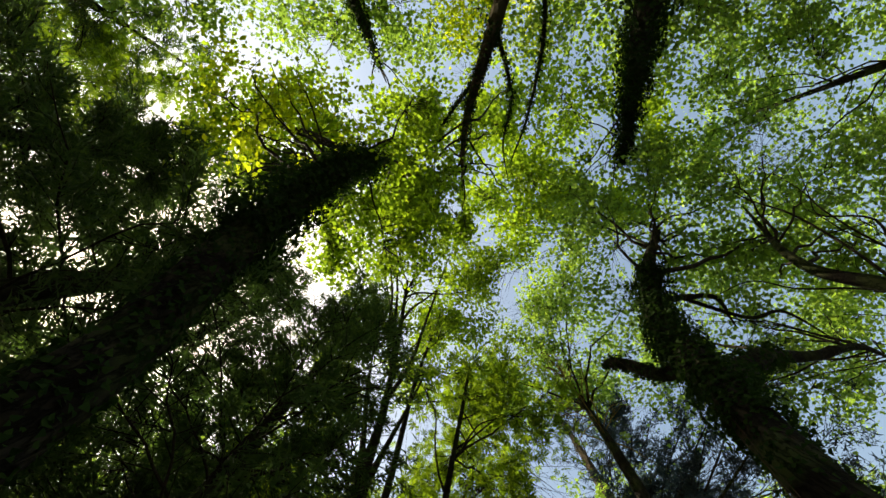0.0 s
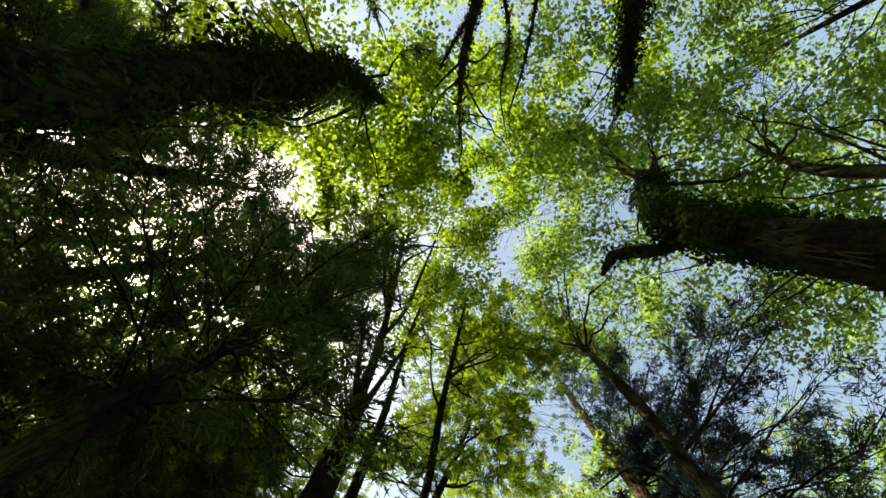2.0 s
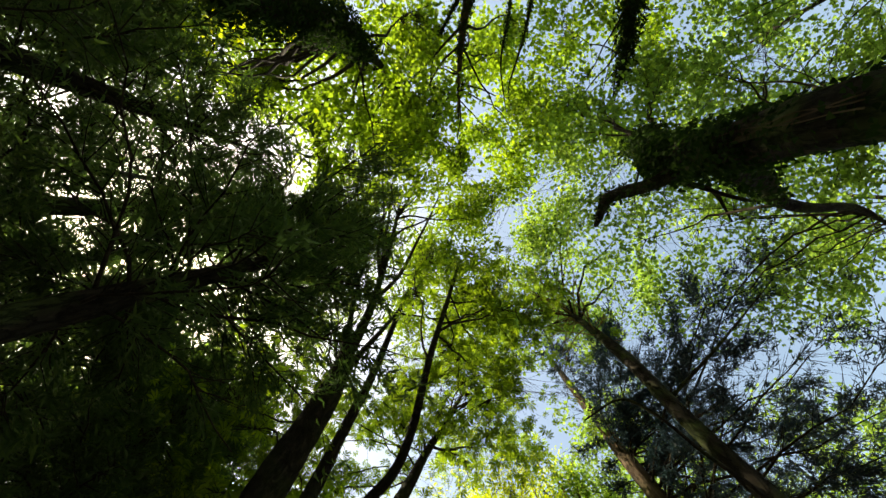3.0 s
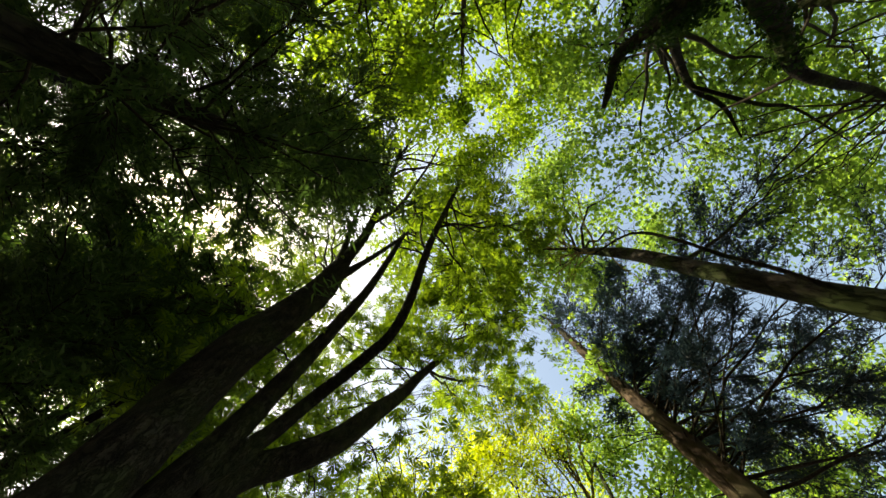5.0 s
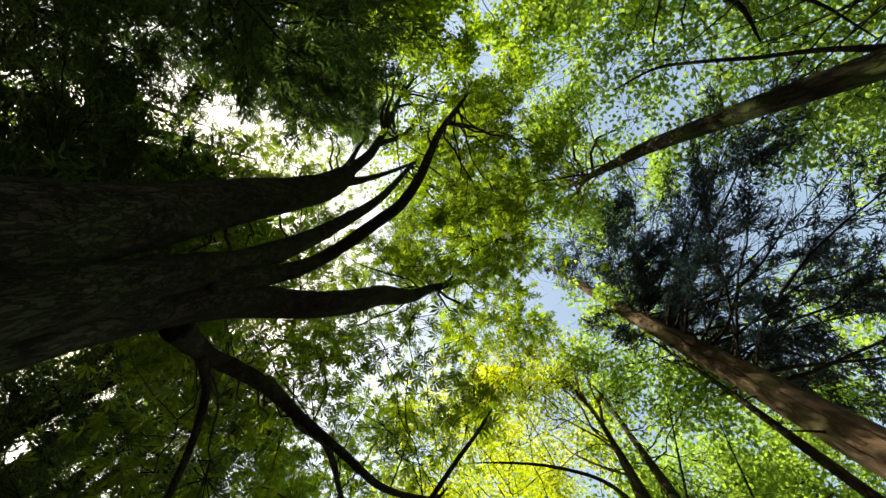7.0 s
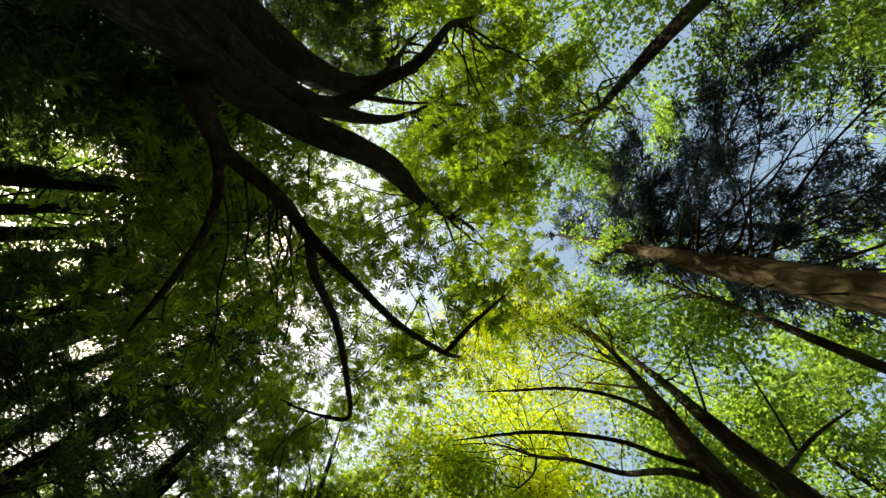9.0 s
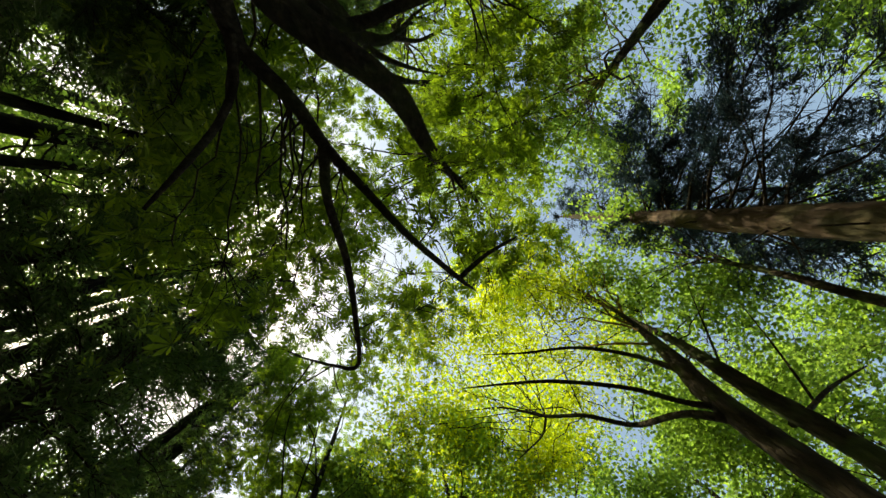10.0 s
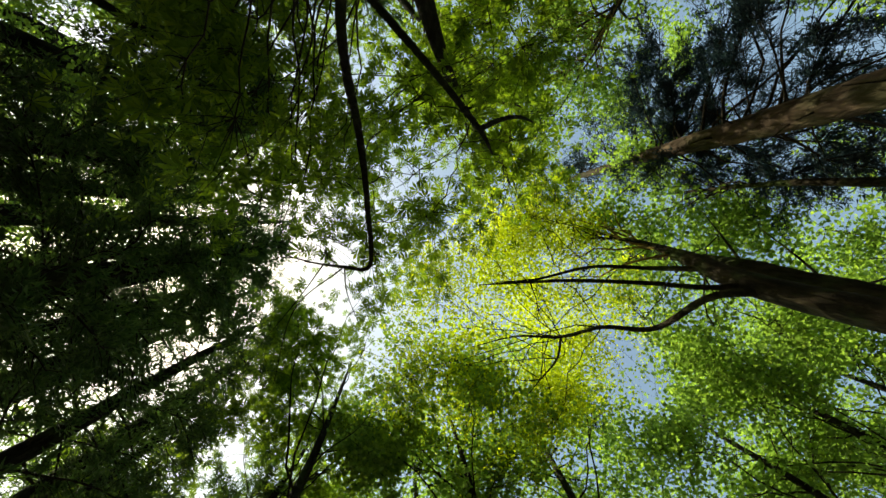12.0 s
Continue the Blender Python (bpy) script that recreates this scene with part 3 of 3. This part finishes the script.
    rtop = np.concatenate([ra[-20:], rb[-20:], rc[-12:]])
    crown(t, top, rtop, "chestnut", 0.14, (0.2, 2.6, 16.2), (3.6, 4.0, 2.0), 14, 1.9, shape="broad")
    crown(t, c[-30:], rc[-30:], "chestnut", 0.22, (1.7, 7.0, 10.4), (3.2, 2.9, 1.4), 9, 1.7, 10, droop=0.5)
    crown(t, top, rtop, "chestnut", 0.135, (1.4, 6.6, 15.4), (3.8, 3.6, 1.8), 10, 1.6, shape="broad")
    crown(t, a[30:44], ra[30:44], "chestnut", 0.15, (-4.0, 6.0, 12.4), (2.7, 2.3, 1.2), 7, 0.8, 30, slim=0.5)
    crown(t, d[-30:], rd[-30:], "chestnut", 0.22, (1.6, 9.8, 12.6), (3.2, 3.0, 2.0), 10, 1.5, 8, droop=0.5)
    crown(t, d[-40:], rd[-40:], "chestnut", 0.21, (-1.6, 9.4, 10.8), (2.6, 2.4, 1.6), 8, 1.6, 10, droop=0.4, slim=0.5)
    crown(t, e[-20:], re[-20:], "chestnut", 0.21, (0.4, 10.6, 8.2), (2.4, 2.0, 1.0), 8, 0.8, 7, droop=0.5, singles=130, slim=0.5)
    crown(t, e[:24], re[:24], "chestnut", 0.21, (-3.4, 11.2, 9.0), (1.9, 1.7, 1.6), 8, 1.5, 9, droop=0.4, slim=0.45)
    crown(t, f[-30:], rf[-30:], "chestnut", 0.21, (-1.4, 12.2, 9.4), (2.4, 2.2, 1.2), 8, 0.9, 7, droop=0.4, singles=150, slim=0.5)
    crown(t, a[20:40], ra[20:40], "chestnut", 0.21, (-3.4, 8.0, 8.2), (2.0, 2.8, 2.2), 8, 2.3, 8, droop=0.5, slim=0.5)
    crown(t, e[:20], re[:20], "chestnut", 0.2, (-2.9, 10.4, 6.8), (1.8, 2.0, 1.6), 7, 1.4, 8, droop=0.4, slim=0.45)
    settle(t)


def slender_tree():
    t = thing("slender_tree", (4.08, 6.02, 0), "slender smooth grey trunk with a brush of fine bare twigs")
    line, r = stem(t, "trunk", [(4.05, 6.02, -0.2), (4.06, 6.01, 2.5), (4.08, 6.0, 4.7), (4.16, 5.98, 5.9), (4.5, 5.96, 8.6), (4.95, 6.2, 12.9), (5.1, 6.3, 15)], [0.15, 0.125, 0.115, 0.115, 0.125, 0.07, 0.02], "dark", 14, 0.06)
    stem(t, "limb", [(4.08, 6.0, 4.1), (3.8, 5.82, 4.55), (3.58, 5.72, 4.95), (3.36, 5.58, 5.4), (3.07, 5.54, 5.7), (2.6, 5.8, 5.65)], [0.035, 0.024, 0.022, 0.02, 0.017, 0.008], "dark", 7, 0.1, 0.12)
    stem(t, "limb", [(4.22, 5.97, 6.5), (5.42, 5.51, 7.24), (6.18, 5.03, 7.62), (7.54, 4.44, 8.5)], [0.035, 0.026, 0.018, 0.006], "dark", 7, 0.1, 0.3)
    for _ in range(46):
        k = rng.integers(len(line) - 26, len(line))
        q = unit(rng.standard_normal(3) * (1, 1, 0.4) + (-0.4, -0.2, 0.7))
        g = Geo()
        tw = bend(line[k], line[k] + q * rng.uniform(0.9, 2.3), 0.08, 7, 0.05)
        tube(g, tw, np.linspace(0.022, 0.006, 7), 4)
        for _ in range(5):
            p = tw[rng.integers(2, 7)]
            tube(g, bend(p, p + unit(q + 0.6 * rng.standard_normal(3)) * rng.uniform(0.3, 0.8), 0.05, 4, 0.05), np.linspace(0.007, 0.003, 4), 3)
        part("twig", g, BARK["straw"], t, "thin bare yellow-brown twigs", smooth=True)
    crown(t, line[-24:], r[-24:], "sycamore", 0.115, (5.6, 5.6, 14.8), (4.2, 4.0, 1.8), 11, 1.5)
    settle(t)


def fir():
    t = thing("fir_tree", (6.3, 10.1, 0), "tall conifer with red-brown flaking trunk and dark blue-green boughs")
    line, r = stem(t, "trunk", [(6.35, 10.12, -0.2), (6.34, 10.12, 3), (6.32, 10.1, 6), (6.28, 10.08, 8.2), (6.2, 10.04, 10), (6.15, 9.98, 13), (6.1, 9.9, 17), (6.1, 9.9, 19)], [0.36, 0.31, 0.275, 0.25, 0.22, 0.18, 0.09, 0.02], "pine", 20, 0.08)
    for _ in range(20):
        k = int(np.argmin(np.abs(line[:, 2] - rng.uniform(4.2, 9.5))))
        a = rng.uniform(0, 6.28)
        w = np.array((math.cos(a), math.sin(a), rng.uniform(-0.1, 0.5)))
        stem(t, "dead_branch", bend(line[k] + w * r[k] * 0.8, line[k] + w * (r[k] + rng.uniform(0.2, 0.8)), 0.0, 4, 0.06), np.linspace(0.02, 0.006, 4), "twig", 5, 0.0, 0.2)
    conifer(t, line, r, 10.0, 18.5, 3.4, 44, "fir", 0.15, 18, 0.0, 16, side=(0.4, -0.4), bare=0.2, share=0.58)
    conifer(t, line, r, 7.2, 12.4, 5.3, 42, "fir", 0.16, 20, 0.04, 26, side=(0.95, -0.75), bare=0.34, taper=0.3, share=0.46, coarse=0.9)
    settle(t)


def beech():
    t = thing("beech_tree", (5.0, 13.0, 0), "twin-stemmed young beech with long bare limbs and bright lime leaves")
    a, ra = stem(t, "trunk", [(4.75, 13.0, -0.2), (4.7, 12.97, 3), (4.65, 12.9, 5.7), (4.66, 12.82, 6.8), (4.72, 12.67, 7.6), (4.78, 12.5, 8.9), (4.8, 12.4, 10.5), (4.6, 12.5, 13.5)], [0.24, 0.2, 0.175, 0.165, 0.14, 0.07, 0.04, 0.015], "mossy", 16)
    b, rb = stem(t, "stem", [(5.3, 13.2, -0.2), (5.55, 13.0, 3), (5.55, 12.87, 5.6), (5.4, 12.8, 6.6), (5.35, 12.72, 7.2), (5.45, 12.7, 8.6), (5.8, 12.9, 11), (6.2, 13.2, 14)], [0.22, 0.185, 0.15, 0.14, 0.13, 0.085, 0.06, 0.02], "mossy", 16)
    ls = [([(4.68, 12.9, 6.0), (4.2, 13.1, 6.55), (4.0, 13.86, 7.5), (3.3, 14.02, 8.04), (2.76, 14.44, 8.72), (1.92, 14.71, 9.5), (0.9, 15.3, 10.3)], [0.1, 0.075, 0.066, 0.06, 0.055, 0.03, 0.01]),
          ([(4.66, 12.87, 6.3), (4.24, 12.98, 6.7), (3.65, 13.0, 7.15), (2.51, 13.01, 7.35), (1.7, 13.04, 7.3), (0.82, 13.08, 7.15)], [0.08, 0.058, 0.05, 0.045, 0.034, 0.012]),
          ([(4.7, 12.75, 7.2), (4.33, 12.9, 8.4), (3.4, 12.95, 8.9), (2.41, 13.33, 9.5), (1.43, 13.44, 9.6)], [0.085, 0.06, 0.052, 0.04, 0.012]),
          ([(2.76, 14.44, 8.72), (2.75, 15.0, 8.9), (2.5, 15.6, 9.2), (2.3, 16.2, 9.6)], [0.04, 0.035, 0.025, 0.01]),
          ([(5.5, 13.0, 6.2), (6.6, 13.2, 7.0), (7.6, 13.1, 7.6), (9.2, 13.0, 8.4)], [0.09, 0.06, 0.05, 0.02]),
          ([(6.9, 13.2, 7.2), (7.1, 12.6, 8.2), (7.5, 12.0, 9.6)], [0.04, 0.03, 0.012]),
          ([(5.35, 12.85, 7.2), (5.9, 12.2, 8.6), (6.6, 11.6, 10.2)], [0.04, 0.028, 0.01])]
    for pts, rr in ls:
        stem(t, "limb", pts, np.array(rr) * 0.72, "mossy", 8, 0.12, 0.12)
    for k, tip in ((-22, (3.6, 11.6, 12.2)), (-20, (4.2, 11.4, 13.0)), (-18, (5.2, 11.2, 12.6)), (-24, (3.2, 12.6, 12.0)), (-16, (4.0, 12.9, 14.0)), (-26, (3.4, 13.6, 11.6)), (-19, (5.6, 11.8, 13.4)), (-15, (4.9, 13.2, 14.2))):
        fork = bend(a[k], tip, 0.05, 8, 0.07)
        stem(t, "limb", fork, np.linspace(0.03, 0.006, 8), "straw", 6, 0.06, 0.25)
        for _ in range(3):
            p = fork[rng.integers(2, 7)]
            stem(t, "twig", bend(p, p + unit(np.array(tip) - a[k] + 1.6 * rng.standard_normal(3)) * rng.uniform(0.7, 1.5), 0.05, 5, 0.07), np.linspace(0.012, 0.003, 5), "straw", 4, 0.0, 0.25)
    sp = np.vstack([np.array(p) for p, _ in ls[:4]] + [a[-25:]])
    rs = np.full(len(sp), 0.05)
    crown(t, sp, rs, "beech", 0.085, (2.0, 15.4, 11.2), (4.6, 4.2, 1.5), 20, 1.25, 90, spread=0.45, share=0.85, slim=0.5)
    crown(t, sp, rs, "beech", 0.085, (3.0, 12.6, 11.4), (3.0, 2.4, 1.6), 9, 1.1, 90, spread=0.4, slim=0.5)
    crown(t, b[-30:], rb[-30:], "sycamore", 0.105, (7.8, 14.0, 11.0), (3.8, 3.4, 2.0), 12, 1.6, 60, slim=0.45)
    settle(t)


def thin_tree():
    t = thing("thin_tree", (7.25, 11.4, 0), "thin brown trunk with small green crown")
    line, r = stem(t, "trunk", [(7.5, 11.6, -0.2), (7.4, 11.5, 4), (7.3, 11.3, 7), (7.25, 11.1, 9), (7.3, 11.0, 13)], [0.12, 0.1, 0.09, 0.06, 0.02], "mossy", 12)
    crown(t, line[-20:], r[-20:], "sycamore", 0.1, (5.8, 11.4, 12.4), (2.3, 2.7, 1.0), 8, 1.0)
    crown(t, line[-20:], r[-20:], "sycamore", 0.105, (8.4, 11.4, 12.8), (2.8, 2.6, 1.8), 8, 0.5)
    settle(t)


def back_ivy_tree():
    t = thing("ivy_tree", (3.5, -4.8, 0), "leaning trunk hung with dark ivy under yellow-green leaves")
    line, r = stem(t, "trunk", [(3.5, -4.8, -0.2), (3.6, -4.3, 4), (4.1, -3.3, 7.4), (5.0, -2.95, 9.6), (5.8, -2.6, 11.4), (6.7, -1.6, 13.5), (7, -1.2, 15)], [0.32, 0.27, 0.24, 0.2, 0.16, 0.1, 0.03], "dark", 16)
    ivy(t, line, r, 6.5, 13.8, 4200, 0.11, 0.28)
    crown(t, line[-22:], r[-22:], "maple", 0.165, (6.4, -2.4, 14.8), (4.6, 4.0, 2.0), 14, 1.6, 40, slim=0.7)
    settle(t)


def back_tree():
    t = thing("maple_tree", (2.3, -5.8, 0), "brown trunk with long forked twigs and bright leaves")
    line, r = stem(t, "trunk", [(2.3, -5.8, -0.2), (2.2, -5.4, 5), (1.9, -4.4, 9.6), (1.3, -2.6, 12.4), (1.3, -1.3, 15), (1.4, -0.8, 16.6)], [0.3, 0.25, 0.17, 0.11, 0.06, 0.03], "pine", 14)
    ivy(t, line, r, 10, 13.5, 700, 0.1, 0.1)
    for pts in ([(1.8, -4.2, 10), (2.6, -3.2, 12), (2.7, -2.2, 14), (3.2, -1.0, 15.5)], [(2.1, -5.0, 7.5), (3.0, -4.0, 10), (3.3, -2.8, 13), (3.2, -1.6, 15.2), (3.9, -0.9, 16)], [(1.7, -3.6, 11), (0.4, -2.6, 14), (0.2, -1.4, 16.5)]):
        l, q = stem(t, "limb", pts, np.linspace(0.065, 0.015, len(pts)), "dark", 8, 0.1, 0.25)
        ivy(t, l, q, 9.5, 13.5, 350, 0.09, 0.08)
    crown(t, line[-24:], r[-24:], "maple", 0.175, (1.6, -2.2, 17.0), (5.2, 5.0, 2.0), 18, 2.7, 40)
    settle(t)


def slim_ivy_tree():
    t = thing("ivy_tree", (-1.9, -5.7, 0), "slim upright trunk hung with dark ivy, bare forked top")
    line, r = stem(t, "trunk", [(-1.9, -5.7, -0.2), (-1.9, -5.75, 6), (-1.95, -5.7, 10), (-1.85, -5.6, 13), (-1.8, -5.4, 16.5)], [0.22, 0.17, 0.15, 0.11, 0.02], "dark", 12)
    ivy(t, line, r, 8.0, 15.2, 1700, 0.1, 0.16)
    for k, tip in ((-14, (-0.6, -4.6, 15.8)), (-10, (-2.8, -4.6, 16.2)), (-7, (-1.2, -4.4, 17.2))):
        stem(t, "limb", bend(line[k], tip, 0.05, 6, 0.1), np.linspace(0.035, 0.008, 6), "twig", 6, 0.08, 0.25)
    settle(t)


def leaning_tree():
    t = thing("leaning_tree", (9.6, 2.2, 0), "leaning dark tree with forked limbs and fine leaves")
    line, r = stem(t, "trunk", [(9.6, 2.2, -0.2), (9.2, 2.1, 3.0), (8.4, 1.8, 5.6), (7.5, 1.62, 7.0), (7.22, 1.5, 7.6), (7.3, 1.2, 8.3), (7.95, 0.84, 9.4), (8.6, 0.2, 10.8)], [0.2, 0.17, 0.14, 0.115, 0.1, 0.075, 0.055, 0.02], "dark", 12)
    for a, b in ((24, (9.2, 0.3, 9.8)), (28, (8.8, -0.6, 10.2)), (30, (9.8, -0.8, 10.6)), (34, (7.6, -0.8, 11.0)), (27, (7.0, 2.4, 9.6))):
        a = min(a, len(line) - 3)
        stem(t, "limb", bend(line[a], b, 0.05, 6, 0.08), np.linspace(0.03, 0.008, 6), "twig", 7, 0.08, 0.25)
    crown(t, line[18:], r[18:], "sycamore", 0.115, (9.6, 0.2, 10.6), (3.0, 2.8, 1.3), 10, 0.90)
    settle(t)


ivy_tree_west()
ivy_tree_east()
leaning_tree()
chestnut()
slender_tree()
fir()
beech()
thin_tree()
back_ivy_tree()
back_tree()
slim_ivy_tree()


# ---- dark conifers on the west side ----
def dark_conifer(base, height, radius, low, reach, boughs, per=24, twigs=16, label="dark dense evergreen with brown trunk and drooping boughs", lean=(0, 0), side=(0, 0), share=0.72):
    t = thing("conifer", (base[0], base[1], 0), label, "tree", "dark conifers west of the path")
    x, y = base
    line, r = stem(t, "trunk", [(x, y, -0.2), (x + 0.3 * lean[0], y + 0.3 * lean[1], height * 0.3), (x + 0.7 * lean[0], y + 0.7 * lean[1], height * 0.65), (x + lean[0], y + lean[1], height)],
                   [radius * 1.25, radius, radius * 0.65, 0.02], "dark", 14)
    conifer(t, line, r, low, height - 0.3, reach, boughs, "yew", 0.165, per, -0.12, twigs, side=side, taper=0.6, share=share, coarse=2.2)
    settle(t)
    return t


dark_conifer((-2.6, 4.15), 15, 0.15, 4.4, 2.5, 96, per=17, side=(0.42, -0.22), share=0.74)
dark_conifer((-5.4, 3.2), 15, 0.16, 4.0, 2.9, 76, per=17, share=0.8)
dark_conifer((-6.0, -0.8), 10.5, 0.16, 3.6, 2.4, 66, per=18, share=0.82)
dark_conifer((-4.7, 4.7), 8.5, 0.06, 2.6, 2.5, 64, per=18, share=0.9, label="small dark evergreen with thin stem and dense boughs")
dark_conifer((-7.6, 13.6), 17, 0.22, 4.5, 3.0, 50, per=11)
dark_conifer((-5.2, 12.9), 12.5, 0.18, 4.8, 2.3, 66, per=16, share=0.78)
dark_conifer((-4.2, 7.1), 10.5, 0.1, 3.4, 1.9, 66, per=17, share=0.86)
dark_conifer((-5.6, 7.0), 10.5, 0.12, 4.5, 1.9, 56, per=16, share=0.86)
dark_conifer((-4.9, 8.9), 12.5, 0.09, 7.4, 1.8, 50, per=17, share=0.85)
dark_conifer((-6.2, 11.0), 11, 0.14, 4.2, 2.0, 56, per=15, share=0.78)
for base, h in (((-4.6, 1.4), 12), ((-6.4, 15.8), 15), ((-7.4, 18.0), 13), ((-5.6, 20.6), 13), ((-13.0, 1.0), 17), ((-9.5, 2.0), 17), ((-8.2, -1.2), 15), ((-12.5, 16.0), 18), ((-9.2, -5.6), 16)):
    dark_conifer(base, h, 0.2, 4.5, 3.0, 54, per=15, twigs=14)


# ---- a stand of tall narrow conifers further west ----
def stand():
    t = thing("tall_conifer", (0, 0, 0), "tall straight dark conifer with short ragged boughs", "tree", "stand of tall conifers")
    line, r = stem(t, "trunk", [(0, 0, -0.2), (0.1, 0.05, 8), (0.05, 0.15, 15), (0, 0.1, 22)], [0.28, 0.22, 0.17, 0.02], "dark", 12, 0.08, 0.5)
    conifer(t, line, r, 9.5, 21.5, 1.8, 44, "yew", 0.16, 12, -0.1, 10, taper=0.3, share=0.55)
    return t


TALL = stand()
for i, (x, y) in enumerate(((-8.6, 12.0), (-9.4, 15.6), (-11.6, 13.4), (-12.2, 17.4), (-10.4, 10.0), (-13.4, 10.8), (-11.8, 6.4), (-9.8, 4.6), (-14.6, 14.8), (-10.6, 19.6), (-12.6, 2.8), (-15.0, 7.0), (-8.4, 8.4), (-9.2, 13.6), (-9.9, 11.4), (-10.9, 15.2), (-8.0, 17.6))):
    m = pose(x, y, 0, 0, 0, 67 * i)
    if i:
        copy_thing(TALL, m)
    else:
        TALL.matrix_basis = m


# ---- more trees all around, which close the canopy ----
def forest_tree(leaf, size, height, spread, bark="dark"):
    t = thing("forest_tree", (0, 0, 0), "tall broadleaf tree with dark trunk and green crown", "tree", "trees that close the canopy")
    q = rng.uniform(-0.8, 0.8, 4)
    line, r = stem(t, "trunk", [(0, 0, -0.2), (0.2 * q[0], 0.2 * q[1], height * 0.3), (0.6 * q[2], 0.6 * q[3], height * 0.6), (q[0], q[1], height)], [0.24, 0.17, 0.11, 0.03], bark, 12, 0.1, 0.5)
    crown(t, line[len(line) // 3:], r[len(line) // 3:], leaf, size, (q[0], q[1], height * 0.82), (spread, spread, height * 0.17), 12, 1.75, 70, glades=False, slim=0.6, shape="broad" if leaf == "sycamore" else None)
    return t


KINDS = [forest_tree("sycamore", 0.15, 16, 4.6), forest_tree("sycamore", 0.14, 14, 4.2, "grey"), forest_tree("beech", 0.14, 15, 4.4, "grey"), forest_tree("chestnut", 0.2, 15, 4.4)]
SPOTS = [(11.5, -3.5, 0), (13.5, 2.5, 1), (14.0, 12.5, 1), (13.5, 16.5, 0), (9.0, 18.5, 1), (4.0, 19.5, 0), (-0.5, 20.5, 1), (-3.5, 24.0, 1), (3.0, 25.0, 2), (1.2, -8.2, 2), (6.6, -6.8, 1), (9.5, 23.5, 1),
         (-4.8, 19.4, 3), (-2.6, 17.6, 3), (0.8, 18.6, 1), (9.5, -8.5, 0), (4.0, -9.5, 1), (-2.0, -7.5, 0), (-6.5, -7.5, 1), (0.5, -12.0, 0), (-11.5, -3.0, 3), (11.0, 17.2, 1), (-8.0, 9.0, 1), (-13.5, 5.0, 1), (-14, 10.5, 0), (-9, 22, 3), (15.5, -8, 1), (15.0, 21.0, 0), (-14.0, 20.0, 1), (-14, -7, 0), (-8, -12, 1), (8.5, -13.5, 0)]
used = set()
for x, y, k in SPOTS:
    m = pose(x, y, 0, 0, 0, (x * 77 + y * 31) % 360)
    if k in used:
        copy_thing(KINDS[k], m)
    else:
        KINDS[k].matrix_basis = m
        used.add(k)
